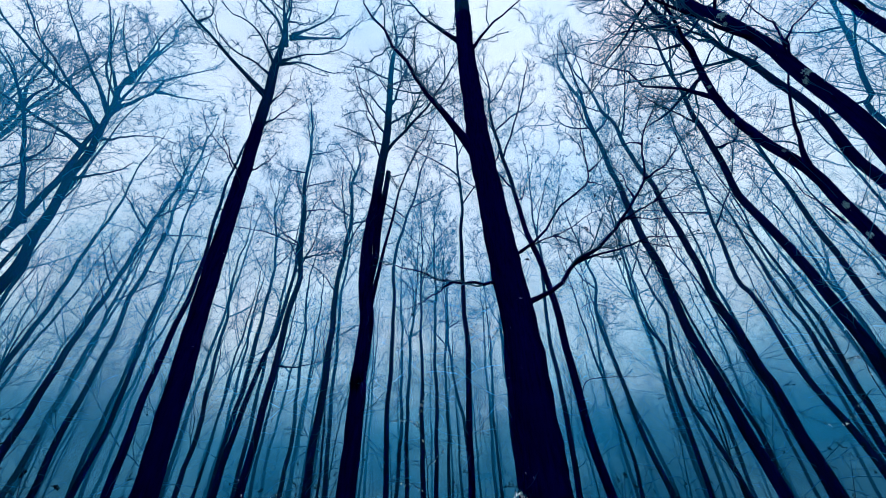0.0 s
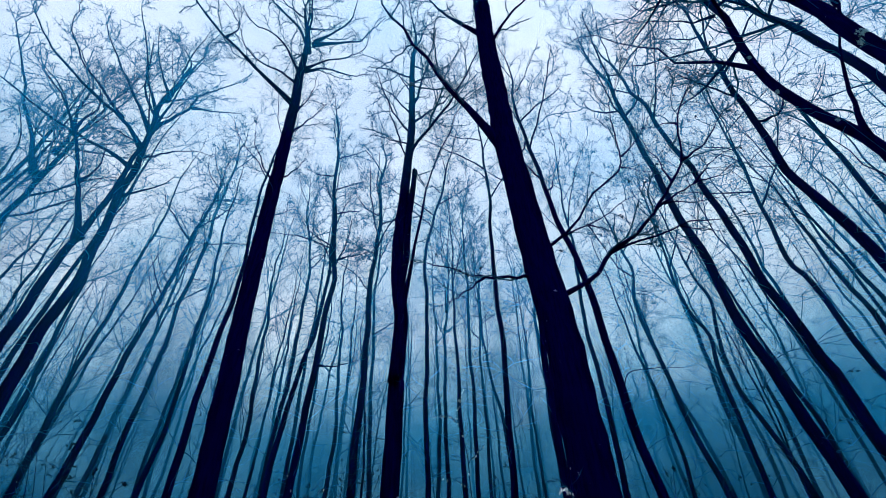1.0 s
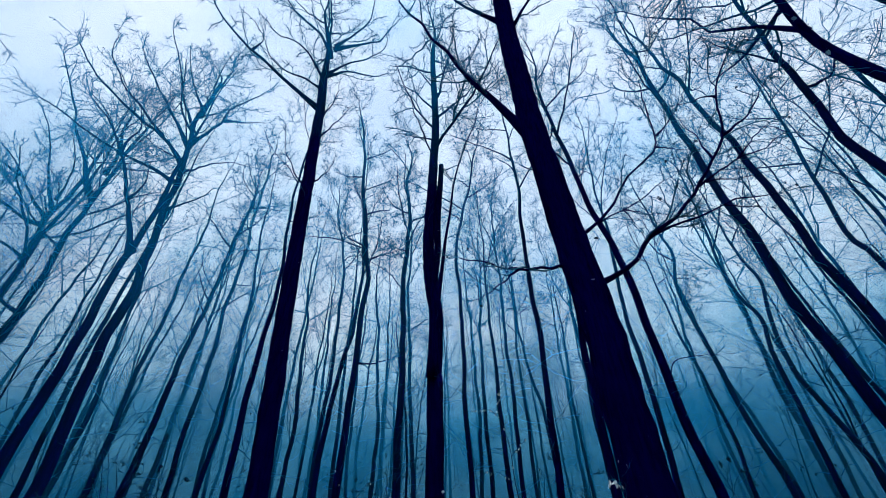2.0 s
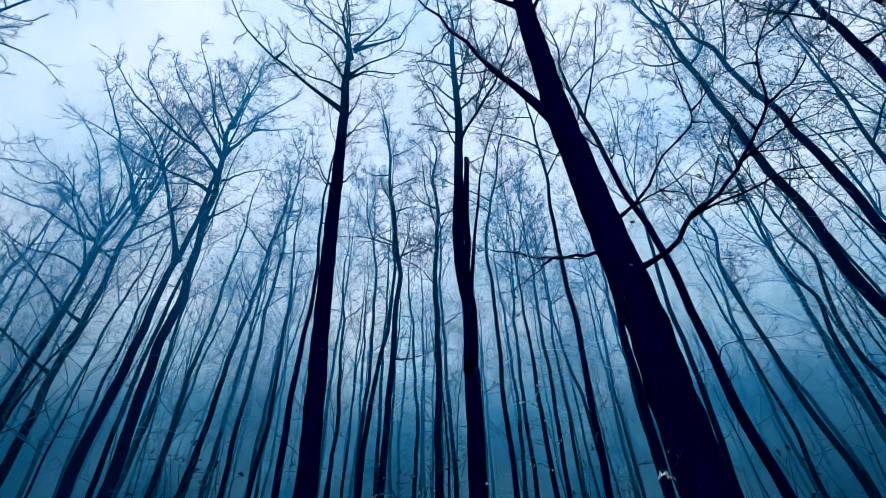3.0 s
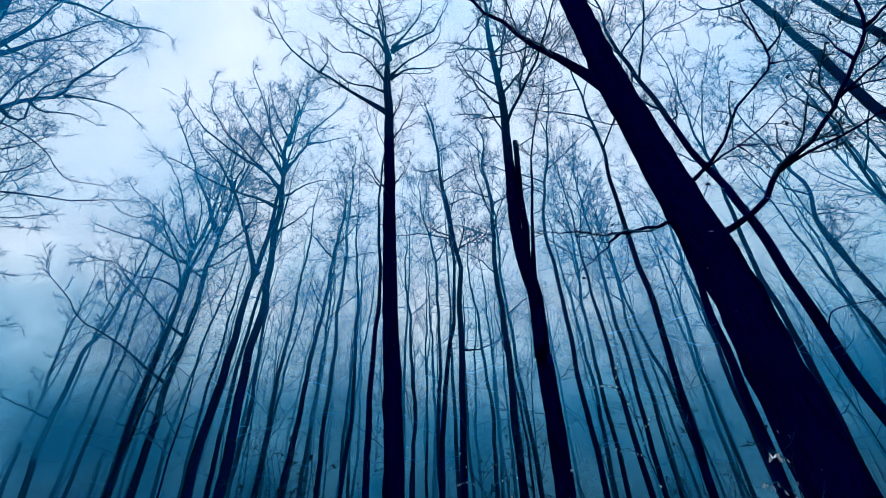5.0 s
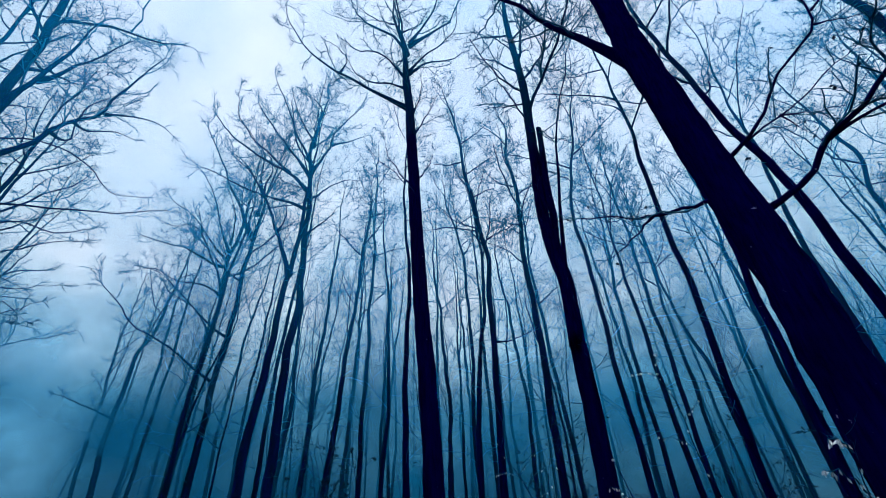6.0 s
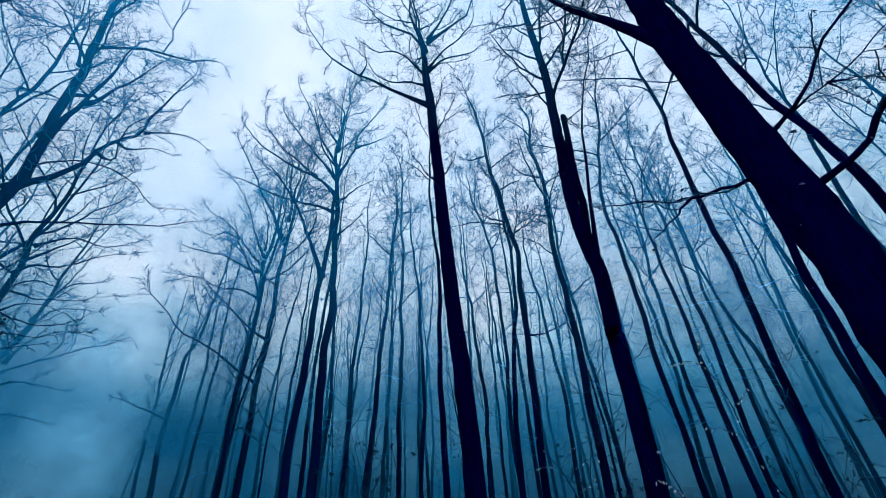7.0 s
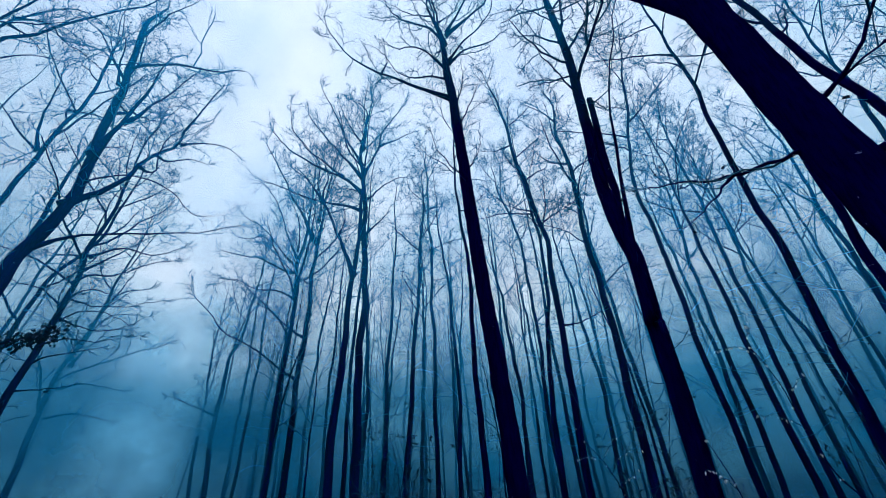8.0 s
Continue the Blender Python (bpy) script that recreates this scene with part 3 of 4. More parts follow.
tree("tall tree with a wide fan crown", [(-12.82, 9.57, 0), (-12.95, 9.4, 4.81), (-12.95, 9.39, 8.03), (-12.99, 9.35, 9.5), (-13, 9.32, 10.35), (-13.05, 9.26, 11.71), (-13.13, 9.16, 13.26), (-13.21, 9.04, 14.59), (-13.28, 8.96, 15.67), (-13.35, 8.86, 16.81), (-13.39, 8.81, 18.29), (-13.36, 8.85, 19.99)], 0.34, 22.5, 14, 0.45, 15, 7, 3.6, rich=1.1, stout=1.9, shoots=26, leafy=320, arms=[
    (0.073, [(-13.2, 9.07, 13.55), (-13.81, 8.4, 13.91), (-14.29, 7.88, 13.99), (-15.28, 6.8, 14.46), (-16.21, 5.79, 15.11), (-16.6, 5.36, 15.28)]),
    (0.088, [(-13.22, 9.03, 14.66), (-13.68, 8.05, 15.46), (-14.11, 7.25, 15.67), (-14.69, 6.07, 16.2), (-14.98, 5.45, 16.59), (-15.3, 4.69, 17.41)]),
    (0.05, [(-13.87, 8.16, 15.66), (-15.44, 6.87, 17.66), (-15.99, 6.46, 18.65), (-16.57, 6.05, 19.85), (-17.16, 5.84, 22.28)]),
    (0.078, [(-13.26, 8.98, 15.68), (-15.64, 7.22, 19.91), (-16.35, 6.73, 21.45)]),
    (0.066, [(-13.33, 8.89, 16.63), (-13.44, 8.38, 17.39), (-13.61, 7.77, 18.08), (-13.61, 7.44, 18.8), (-13.79, 6.07, 20.86)]),
] + [
    (0.082, [(-13.38, 8.82, 17.85), (-13.58, 9.25, 22.49), (-13.75, 9.36, 24.85)]),
    (0.078, [(-13.29, 8.95, 15.86), (-12.67, 9.37, 17.89), (-12.46, 9.44, 19.01), (-11.58, 10.15, 21.16)]),
    (0.057, [(-12.8, 9.6, 18.3), (-12.42, 10.48, 19.23), (-12.01, 11.45, 20.37)]),
    (0.05, [(-13.17, 9.1, 14.19), (-12.81, 10.15, 15.79), (-12.56, 10.73, 16.42), (-12.23, 11.38, 16.76)]),
    (0.047, [(-13.06, 9.24, 12.17), (-12.16, 9.69, 13.06), (-11.85, 9.75, 13.54)]),
    (0.055, [(-13.39, 8.81, 18.29), (-13.57, 8.17, 19.01), (-13.68, 7.63, 19.8), (-13.69, 7.1, 20.83)]),
])
tree("slim tree with a forked upper stem", [(-12.93, 8.55, 0), (-12.97, 8.48, 3.56), (-12.81, 8.72, 13.04)], 0.31, 24, 15, 0.5, 13, 8, 3.6, rich=1.05, stout=1.8, shoots=26, leafy=320, arms=[
    (0.092, [(-12.85, 8.66, 9.62), (-13.61, 7.52, 12.77), (-14.02, 6.91, 14.03), (-14.34, 6.43, 14.74), (-14.76, 5.79, 15.34)]),
    (0.055, [(-13.83, 7.2, 13.38), (-13.92, 7.21, 14.28), (-13.92, 7.35, 15.13), (-14.29, 7.01, 16.49)]),
    (0.043, [(-13.32, 7.96, 11.64), (-13.14, 8.07, 12.42), (-13.14, 7.86, 13.53)]),
])
tree("misty tree with a long dead side branch", [(-16.74, 8.98, 0), (-16.8, 8.87, 13.34), (-16.74, 8.98, 16.13)], 0.28, 25, 16, 0.5, 10.5, 17, 4.4, rich=1.05, stout=2.2, shoots=26, leafy=320, arms=[
    (0.055, [(-16.77, 8.93, 5.9), (-17.08, 7.62, 6.65), (-17.2, 6.55, 7.21), (-17.23, 5.55, 7.49), (-17.14, 4.79, 8.13), (-17.01, 4.1, 8.51)]),
    (0.085, [(-16.89, 8.7, 13.35), (-19.29, 5.77, 20.34)]),
    (0.076, [(-16.86, 8.75, 14.62), (-16.75, 8.67, 15.85), (-16.93, 8.11, 16.82), (-17.14, 7.5, 17.57), (-17.44, 6.77, 18)]),
    (0.066, [(-16.89, 8.71, 16.06), (-17.25, 8.52, 17.81), (-17.48, 8.52, 19.29), (-18.01, 7.92, 20.59), (-18.66, 7.09, 21.74)]),
    (0.049, [(-16.87, 8.73, 13.37), (-16.59, 8.92, 14), (-16.34, 8.93, 14.94)]),
    (0.05, [(-16.75, 8.96, 7.89), (-17.27, 8.21, 8.42), (-18.62, 6.33, 10.48), (-19.24, 5.38, 10.74)]),
])
tree("misty tree at the edge of a ride", [(-17.92, 8.87, 0), (-17.99, 8.75, 9.39), (-18.06, 8.6, 12.33), (-18, 8.72, 13.45), (-18.01, 8.69, 15.41)], 0.27, 23, 17, 0.5, 9.5, 16, 4.2, rich=1.05, stout=2.2, arms=[
    (0.07, [(-18.03, 8.64, 11.86), (-18.33, 8.16, 11.81), (-19.12, 6.91, 12.47), (-19.38, 6.49, 12.48), (-20.13, 5.29, 12.71)]),
    (0.058, [(-18.08, 8.56, 12.13), (-18.35, 7.75, 12.81), (-18.68, 6.7, 13.97), (-19.08, 5.59, 14.56)]),
    (0.059, [(-18.09, 8.53, 12.61), (-18.62, 8.06, 13.98), (-19.19, 7.65, 15.71), (-19.73, 7.15, 17.1), (-20.21, 6.62, 18.07)]),
    (0.048, [(-18.12, 8.47, 13.07), (-17.95, 8.35, 13.97), (-17.84, 7.96, 15.08), (-17.88, 7.3, 16.04)]),
    (0.046, [(-18.72, 7.27, 13.48), (-19.09, 6.68, 13.76), (-19.3, 6.33, 13.49), (-19.68, 5.72, 13.54)]),
    (0.055, [(-17.99, 8.72, 10.25), (-18.51, 7.91, 10.67), (-19.01, 7.11, 10.63), (-19.59, 6.18, 11.08), (-19.98, 5.55, 10.79)]),
] + [
    (0.04, [(-17.99, 8.74, 8.28), (-18.24, 7.92, 9.25), (-18.64, 6.83, 9.84), (-18.89, 6.2, 9.82)]),
])
tree("pale misty tree with a broken stub", [(-23.47, 8.61, 0), (-23.47, 8.61, 1.75), (-23.57, 8.33, 4.23), (-23.57, 8.34, 6.73), (-23.62, 8.2, 8.25), (-23.47, 8.6, 9.61), (-23.41, 8.76, 11.8)], 0.27, 19, 18, 0.5, 8, 14, 3.2, rich=0.8, stout=2.2, arms=[
    (0.05, [(-23.58, 8.32, 5.3), (-23.66, 6.98, 5.75), (-23.52, 6.24, 5.92), (-23.29, 5.78, 5.96)]),
])
tree("faint thin tree in mist", [(-25.93, 10.56, 0), (-26.01, 10.38, 8.46), (-26.1, 10.14, 12.25)], 0.22, 19, 19, 0.5, 8, 13, 3.0, rich=0.8, stout=2.2)
tree("faint thin tree in mist", [(-28.38, 9.73, 0), (-28.66, 8.88, 11.03)], 0.22, 17, 20, 0.5, 6, 13, 2.6, rich=0.8, stout=2.2)
tree("tall tree with heavy arching limbs", [(-13.99, -0.69, 0), (-13.97, -0.88, 6.24), (-13.98, -0.79, 7.62), (-13.99, -0.61, 8.87), (-13.99, -0.59, 10.44), (-13.95, -1.22, 17.18)], 0.36, 21, 21, 0.5, 12, 8, 4.2, rich=1.1, stout=1.6, shoots=26, leafy=320, clump=[(-13.1, -0.25, 4.7), (-13, 0.14, 4.93), (-12.99, 0.5, 5.14)], arms=[
    (0.082, [(-13.99, -0.67, 8.89), (-14.12, 0.23, 10.46), (-14.24, 0.77, 12.22), (-14.31, 1.27, 13.1), (-14.36, 1.3, 14.11), (-14.55, 1.92, 17.62)]),
    (0.038, [(-14.09, 1.29, 12.94), (-14.03, 1.89, 13.43), (-13.98, 2.64, 13.8), (-13.96, 3.23, 13.67)]),
    (0.034, [(-14.05, 0.5, 11.27), (-14.09, 0.79, 11.19), (-14.12, 0.97, 11.46), (-14.14, 0.86, 11.94), (-14.23, 0.88, 13.04), (-14.38, 1.35, 14.33)]),
    (0.036, [(-14.06, 0.78, 12.02), (-14, 1.15, 11.91), (-13.89, 1.73, 12.38), (-13.8, 2.28, 12.41)]),
    (0.091, [(-13.99, -0.67, 10.86), (-13.68, -0.26, 13.89), (-13.47, -0.2, 15.68)]),
    (0.059, [(-14, -0.41, 12.63), (-14.1, -0.1, 13.48), (-14.49, 0.81, 17.21)]),
] + [
    (0.043, [(-13.97, -1.03, 14.04), (-13.87, -1.28, 14.81), (-13.77, -1.4, 15.61), (-13.68, -1.65, 16.29)]),
    (0.043, [(-13.97, -1.04, 14.52), (-14.17, -0.86, 15.61), (-14.47, -1.11, 17.57), (-14.74, -1.05, 19.31)]),
    (0.035, [(-13.97, -1.03, 14.8), (-14.05, -0.85, 15.49), (-14.14, -0.48, 16.19)]),
    (0.044, [(-13.99, -0.73, 7.44), (-13.99, 0.16, 8.3), (-14.03, 2.74, 9.61), (-14.05, 4.1, 10.62)]),
    (0.035, [(-14, -0.56, 9.22), (-14.08, -0.43, 10.02), (-14.16, -0.02, 10.57), (-14.24, 0.49, 10.95), (-14.31, 1.05, 11.1), (-14.39, 1.71, 11.03), (-14.43, 2.2, 10.68), (-14.49, 2.64, 10.55), (-14.63, 3.58, 11.13)]),
    (0.031, [(-14, -0.57, 11.19), (-14, -0.43, 11.43), (-14.02, -0.03, 11.78)]),
] + [
    (0.043, [(-14, -0.43, 13.1), (-13.99, -0.74, 13.26), (-13.98, -0.85, 13.45)]),
    (0.03, [(-13.98, -0.8, 4.3), (-13.5, -0.5, 4.55), (-13, -0.16, 4.73), (-12.99, 0.46, 5.14)]),
])
tree("misty tree with drooping side branches", [(-17, 0.22, 0), (-17, 0.35, 4.91), (-16.99, 0.52, 8.03), (-16.99, 0.44, 9.35), (-16.99, 0.5, 10.89)], 0.23, 20, 22, 0.5, 7, 16, 4.4, rich=0.95, stout=2.0, shoots=26, leafy=320, arms=[
    (0.04, [(-17, 0.42, 7.89), (-17.05, 0.79, 8.37), (-17.11, 1.45, 8.63), (-17.21, 2.28, 9.48), (-17.27, 2.97, 9.91)]),
    (0.031, [(-17, 0.43, 7.38), (-16.91, 1.22, 7.28), (-16.81, 2.09, 7.5), (-16.69, 2.98, 7.96)]),
    (0.041, [(-17, 0.45, 8.33), (-17.09, 1.08, 9.19), (-17.27, 2.15, 10.91)]),
    (0.03, [(-17, 0.4, 6.43), (-17.08, 1.02, 7.07), (-17.14, 1.95, 7.14), (-17.2, 2.78, 6.73)]),
    (0.034, [(-17, 0.34, 5.07), (-16.94, 0.69, 5.46), (-16.79, 1.88, 5.97)]),
    (0.026, [(-17, 0.35, 4.43), (-17.05, 0.98, 4.57), (-17.11, 1.57, 4.78)]),
    (0.031, [(-17, 0.45, 7.34), (-16.86, 0.88, 7.78), (-16.75, 1.5, 7.74), (-16.6, 2.21, 7.48)]),
] + [
    (0.043, [(-17, 0.52, 8.96), (-17.08, 1.24, 9.67), (-17.16, 2.22, 9.82), (-17.25, 3.05, 10.53)]),
    (0.03, [(-17, 0.48, 6.7), (-16.89, 1.41, 6.47), (-16.8, 2.15, 6.73), (-16.72, 2.79, 7.29)]),
    (0.028, [(-17, 0.37, 5.76), (-17.06, 0.98, 6.13), (-17.12, 1.7, 6.19), (-17.18, 2.38, 6.56)]),
    (0.031, [(-17, 0.5, 7.04), (-17.09, -0.23, 7.54), (-17.15, -0.76, 7.57), (-17.21, -1.23, 7.82)]),
])
tree("slim leaning misty tree", [(-18, -0.73, 0), (-18, -0.27, 7.09), (-18, -0.06, 8.42), (-17.99, 0.54, 9.85), (-17.99, 0.68, 11.53)], 0.17, 19, 23, 0.5, 6, 13, 4.2, rich=0.95, stout=2.1, shoots=26, leafy=320)
tree("pale tree deep in mist", [(-25.94, 1.78, 0), (-25.93, 1.88, 2.04), (-25.94, 1.74, 4.59), (-25.94, 1.79, 7.04), (-25.91, 2.13, 9.06), (-25.9, 2.28, 10.65)], 0.28, 20, 24, 0.5, 5, 13, 5.0, rich=0.8, stout=2.2, arms=[
    (0.068, [(-25.92, 2.01, 7.26), (-26.01, 2.44, 8.43), (-26.06, 3.38, 9.16), (-26.06, 4.53, 9.2)]),
    (0.054, [(-25.93, 1.91, 6.21), (-25.77, 2.83, 6.56), (-25.52, 4.3, 6.4)]),
    (0.071, [(-25.92, 2.05, 8.23), (-26.06, 2.61, 10), (-26.07, 3.86, 10.48)]),
    (0.051, [(-25.93, 1.94, 4.95), (-25.76, 2.89, 5.22), (-25.52, 4.32, 4.99)]),
    (0.074, [(-25.92, 2.12, 9.27), (-26.08, 2.66, 11.34), (-26.11, 3.9, 12.11)]),
    (0.058, [(-25.92, 2.08, 7.54), (-25.83, 1.11, 8.71), (-25.8, 0.26, 9.05)]),
])
tree("misty tree with a high open crown", [(-16.83, -2.42, 0), (-16.87, -2.13, 9.86), (-16.91, -1.79, 14.89), (-16.89, -1.91, 17.34)], 0.20, 23, 25, 0.5, 12, 13, 4.2, rich=0.95, stout=2.0, shoots=26, leafy=320, arms=[
    (0.049, [(-16.88, -2.09, 12.17), (-16.94, -2.46, 13.37), (-17.11, -2.71, 15.58), (-17.19, -2.99, 16.84)]),
    (0.041, [(-16.88, -2.07, 12.13), (-16.73, -2.65, 12.46), (-16.56, -3.22, 12.97), (-16.43, -3.69, 13.28)]),
    (0.045, [(-16.89, -2.03, 14.33), (-17.02, -1.54, 14.72), (-17.16, -0.97, 15)]),
])
tree("dark tree whose crown hangs over a ride", [(-12.97, -2.53, 0), (-12.89, -2.84, 5.3), (-12.65, -3.77, 10.93)], 0.21, 22, 26, 0.5, 12, 13, 4.5, stout=1.6, shoots=26, leafy=320, arms=[
    (0.055, [(-12.67, -3.61, 10.81), (-12.64, -3.28, 12.46), (-12.56, -1.5, 16.83), (-12.48, -0.9, 19.17)]),
    (0.05, [(-12.67, -3.68, 10.95), (-12.46, -3.6, 12.94), (-12.2, -2.72, 15.91)]),
    (0.04, [(-12.73, -3.47, 9.98), (-12.57, -3.2, 11.43), (-12.45, -2.72, 12.12), (-12.31, -2.21, 12.3)]),
    (0.041, [(-12.76, -3.59, 12.16), (-12.86, -3.56, 13.18), (-13.14, -3.03, 15.04), (-13.34, -2.44, 15.76), (-13.44, -2, 15.69), (-13.57, -1.53, 15.86)]),
    (0.032, [(-12.78, -3.51, 13.34), (-12.8, -2.98, 13.88), (-12.86, -2.54, 13.61), (-12.91, -2.05, 13.58), (-12.96, -1.54, 13.39)]),
    (0.031, [(-12.78, -3.51, 13.05), (-12.92, -3.03, 13.07), (-13.05, -2.62, 12.85)]),
])
tree("slim bare tree in blue mist", [(-13, 13.86, 0), (-13.02, 13.83, 12.69), (-13.17, 13.69, 19.63)], 0.21, 23.1, 27, 0.5, 11.1, 13, 4.0, rich=0.95, stout=2.2, shoots=26, leafy=320)
tree("slim bare tree in blue mist", [(-13.28, 12.15, 0), (-12.64, 12.81, 15.14)], 0.24, 19.3, 28, 0.5, 9.3, 13, 4.0, rich=0.95, stout=2.1, shoots=26, leafy=320)
tree("slim bare tree in blue mist", [(-16.34, 16.19, 0), (-16.16, 16.36, 9.48), (-16.22, 16.31, 14.62)], 0.22, 20.9, 29, 0.5, 10.0, 13, 4.0, rich=0.8, stout=2.2)
tree("slim dark bare tree", [(-3.89, 11.88, 0), (-3.81, 11.91, 4), (-3.81, 11.9, 9.85), (-3.72, 11.93, 11.81), (-3.81, 11.91, 14.43)], 0.24, 18.5, 30, 0.5, 8.9, 13, 3.4, stout=1.5, shoots=32, leafy=220)
tree("slim bare tree in blue mist", [(-5, 18.33, 0), (-5.49, 18.19, 10.37), (-5.52, 18.18, 13.09), (-5.46, 18.2, 15.89)], 0.20, 20.1, 31, 0.5, 9.6, 13, 4.0, rich=0.95, stout=2.2, shoots=26, leafy=320)
tree("slim dark bare tree", [(-1.72, 11.88, 0), (-1.77, 11.87, 9.23), (-1.53, 11.9, 11.67), (-0.99, 11.96, 13.97)], 0.16, 21.7, 32, 0.5, 10.4, 13, 3.4, stout=1.4, shoots=32, leafy=220)
tree("slim bare tree in blue mist", [(-1.98, 18.9, 0), (-1.89, 18.91, 2.92), (-1.89, 18.91, 8.71), (-1.64, 18.93, 11.23), (-1.57, 18.94, 13.38)], 0.21, 19.3, 33, 0.5, 9.3, 13, 4.0, rich=0.95, stout=2.2, shoots=26, leafy=320)
tree("slim bare tree in blue mist", [(-0.58, 16.99, 0), (-0.43, 16.99, 14.27)], 0.19, 20.9, 34, 0.5, 10.0, 13, 4.0, rich=0.95, stout=2.0, shoots=26, leafy=320)
tree("slim bare tree in blue mist", [(-0.1, 20, 0), (-0.05, 20, 9.05), (0.07, 20, 12.43), (0.01, 20, 15.65)], 0.17, 19.2, 35, 0.5, 9.2, 13, 4.0, rich=0.95, stout=2.2)
tree("slim dark bare tree", [(0.37, 9.39, 0), (0.68, 9.38, 12.06)], 0.16, 20.1, 36, 0.5, 9.6, 13, 3.4, stout=1.1, shoots=32, leafy=220)
tree("slim bare tree in blue mist", [(2.23, 23.9, 0), (2.55, 23.86, 13.56)], 0.18, 21.7, 37, 0.5, 10.4, 13, 4.0, rich=0.8, stout=2.2)
tree("slim dark tree behind a thick oak", [(2.77, 7.51, 0), (2.65, 7.55, 1.95), (2.55, 7.58, 2.55), (2.44, 7.62, 4.16), (2.41, 7.63, 6.15), (2, 7.75, 9.43), (1.83, 7.79, 13.04)], 0.17, 19, 38, 0.5, 8.5, 17, 2.6, stout=0.9, rich=1.0, shoots=32, leafy=220, arms=[
    (0.012, [(2.49, 7.61, 3.5), (2.58, 7.48, 3.72), (2.67, 7.34, 3.82), (2.96, 7.12, 3.77), (3.34, 6.85, 3.67)]),
])
tree("slim dark bare tree", [(3.44, 12.54, 0), (3.62, 12.48, 7.71), (3.85, 12.42, 10.66)], 0.18, 20.9, 39, 0.5, 10.0, 13, 4.0, stout=1.5, shoots=26, leafy=320)
tree("slim dark tree behind a thick oak", [(1.27, 8.71, 0), (1.39, 8.69, 4.12), (1.49, 8.67, 5.46), (1.44, 8.68, 6.73), (1.55, 8.66, 7.85), (1.53, 8.67, 8.8)], 0.18, 18, 40, 0.5, 10, 13, 2.4, stout=1.0, shoots=32, leafy=220)
tree("slim dark bare tree", [(5.92, 8.06, 0), (5.83, 8.13, 1.89), (5.59, 8.29, 4.41), (5.57, 8.31, 6.59), (5.39, 8.42, 9.01), (5.45, 8.38, 10.66), (5.33, 8.46, 14.92)], 0.23, 20.5, 41, 0.5, 11, 12, 3.0, stout=1.2, shoots=32, leafy=220)
tree("slim dark bare tree", [(6.39, 7.69, 0), (6.32, 7.75, 3.51), (6.24, 7.81, 4.56), (5.97, 8.03, 11.86), (5.77, 8.17, 13.69)], 0.20, 21, 42, 0.5, 11, 12, 3.0, stout=1.2, shoots=32, leafy=220)
tree("slim bare tree in blue mist", [(9.77, 10.03, 0), (9.67, 10.13, 2.8), (9.44, 10.34, 4.42), (9.35, 10.42, 6.97), (9.25, 10.51, 8.05), (9.55, 10.23, 11.59)], 0.18, 20, 43, 0.5, 9, 15, 3.4, rich=0.95, stout=1.6, shoots=26, leafy=320)
tree("dark tree with a bare upper trunk", [(6.91, 6.23, 0), (6.91, 6.22, 4.94), (6.77, 6.37, 6.88), (6.76, 6.38, 8.13), (6.92, 6.22, 11.72)], 0.21, 20, 44, 0.5, 9, 18, 3.2, stout=1.1, shoots=32, leafy=220)
tree("dark tree with a forked side stem", [(5.7, 4.07, 0), (5.67, 4.11, 4.29), (5.65, 4.14, 5.08), (5.65, 4.14, 5.88), (5.55, 4.27, 6.63), (5.51, 4.34, 7.35), (5.48, 4.38, 8.29), (5.54, 4.3, 9.78), (5.53, 4.3, 10.85), (5.55, 4.29, 12.71)], 0.19, 19, 45, 0.5, 8.5, 18, 3.2, stout=0.9, lichen=[(8.49, 0.1, 0.2), (7.48, 0.08, -0.5), (6.32, 0.06, 0.3), (5.03, 0.09, 0.2), (4.5, 0.08, -0.3)], shoots=32, leafy=220, arms=[
    (0.037, [(5.66, 4.13, 5.86), (5.7, 3.96, 6.45), (5.77, 3.75, 7.01), (5.92, 3.35, 7.91)]),
    (0.029, [(5.48, 4.38, 8.15), (4.47, 6.82, 14.7), (3.91, 7.99, 17.2)]),
    (0.022, [(5.51, 4.33, 10.21), (5.22, 4.63, 10.63), (4.9, 4.89, 11.44), (4.42, 5.32, 12.44)]),
    (0.01, [(5.61, 4.2, 4.83), (5.39, 4.28, 6.03), (5.21, 4.39, 6.81)]),
])
tree("thick dark tree leaning overhead", [(4.89, 2.75, 0), (4.85, 2.82, 4.48), (4.85, 2.81, 4.74), (4.85, 2.82, 5.48), (4.84, 2.84, 6.28), (4.83, 2.86, 7.08), (4.79, 2.92, 8.12), (4.73, 3.03, 9.34)], 0.205, 18, 46, 0.75, 7.2, 18, 3.2, stout=0.9, lichen=[(8.13, 0.16, 0.2), (7.94, 0.1, -0.7), (6.19, 0.13, 0.5), (6.08, 0.09, -0.4)], shoots=32, leafy=220, arms=[
    (0.025, [(4.85, 2.82, 6.43), (4.87, 2.7, 6.8), (4.91, 2.58, 6.96), (5.1, 2.17, 7.04)]),
    (0.016, [(4.9, 2.73, 6.85), (5.04, 2.7, 7.48), (5.14, 2.77, 8.25), (5.31, 2.71, 9.03)]),
])
tree("slim dark bare tree", [(8.14, 4.72, 0), (7.96, 4.99, 6.39), (7.95, 5.01, 9.33), (7.74, 5.33, 12.8), (7.73, 5.35, 14.77)], 0.22, 20.5, 47, 0.5, 9.5, 18, 3.2, stout=1.1, shoots=32, leafy=220)
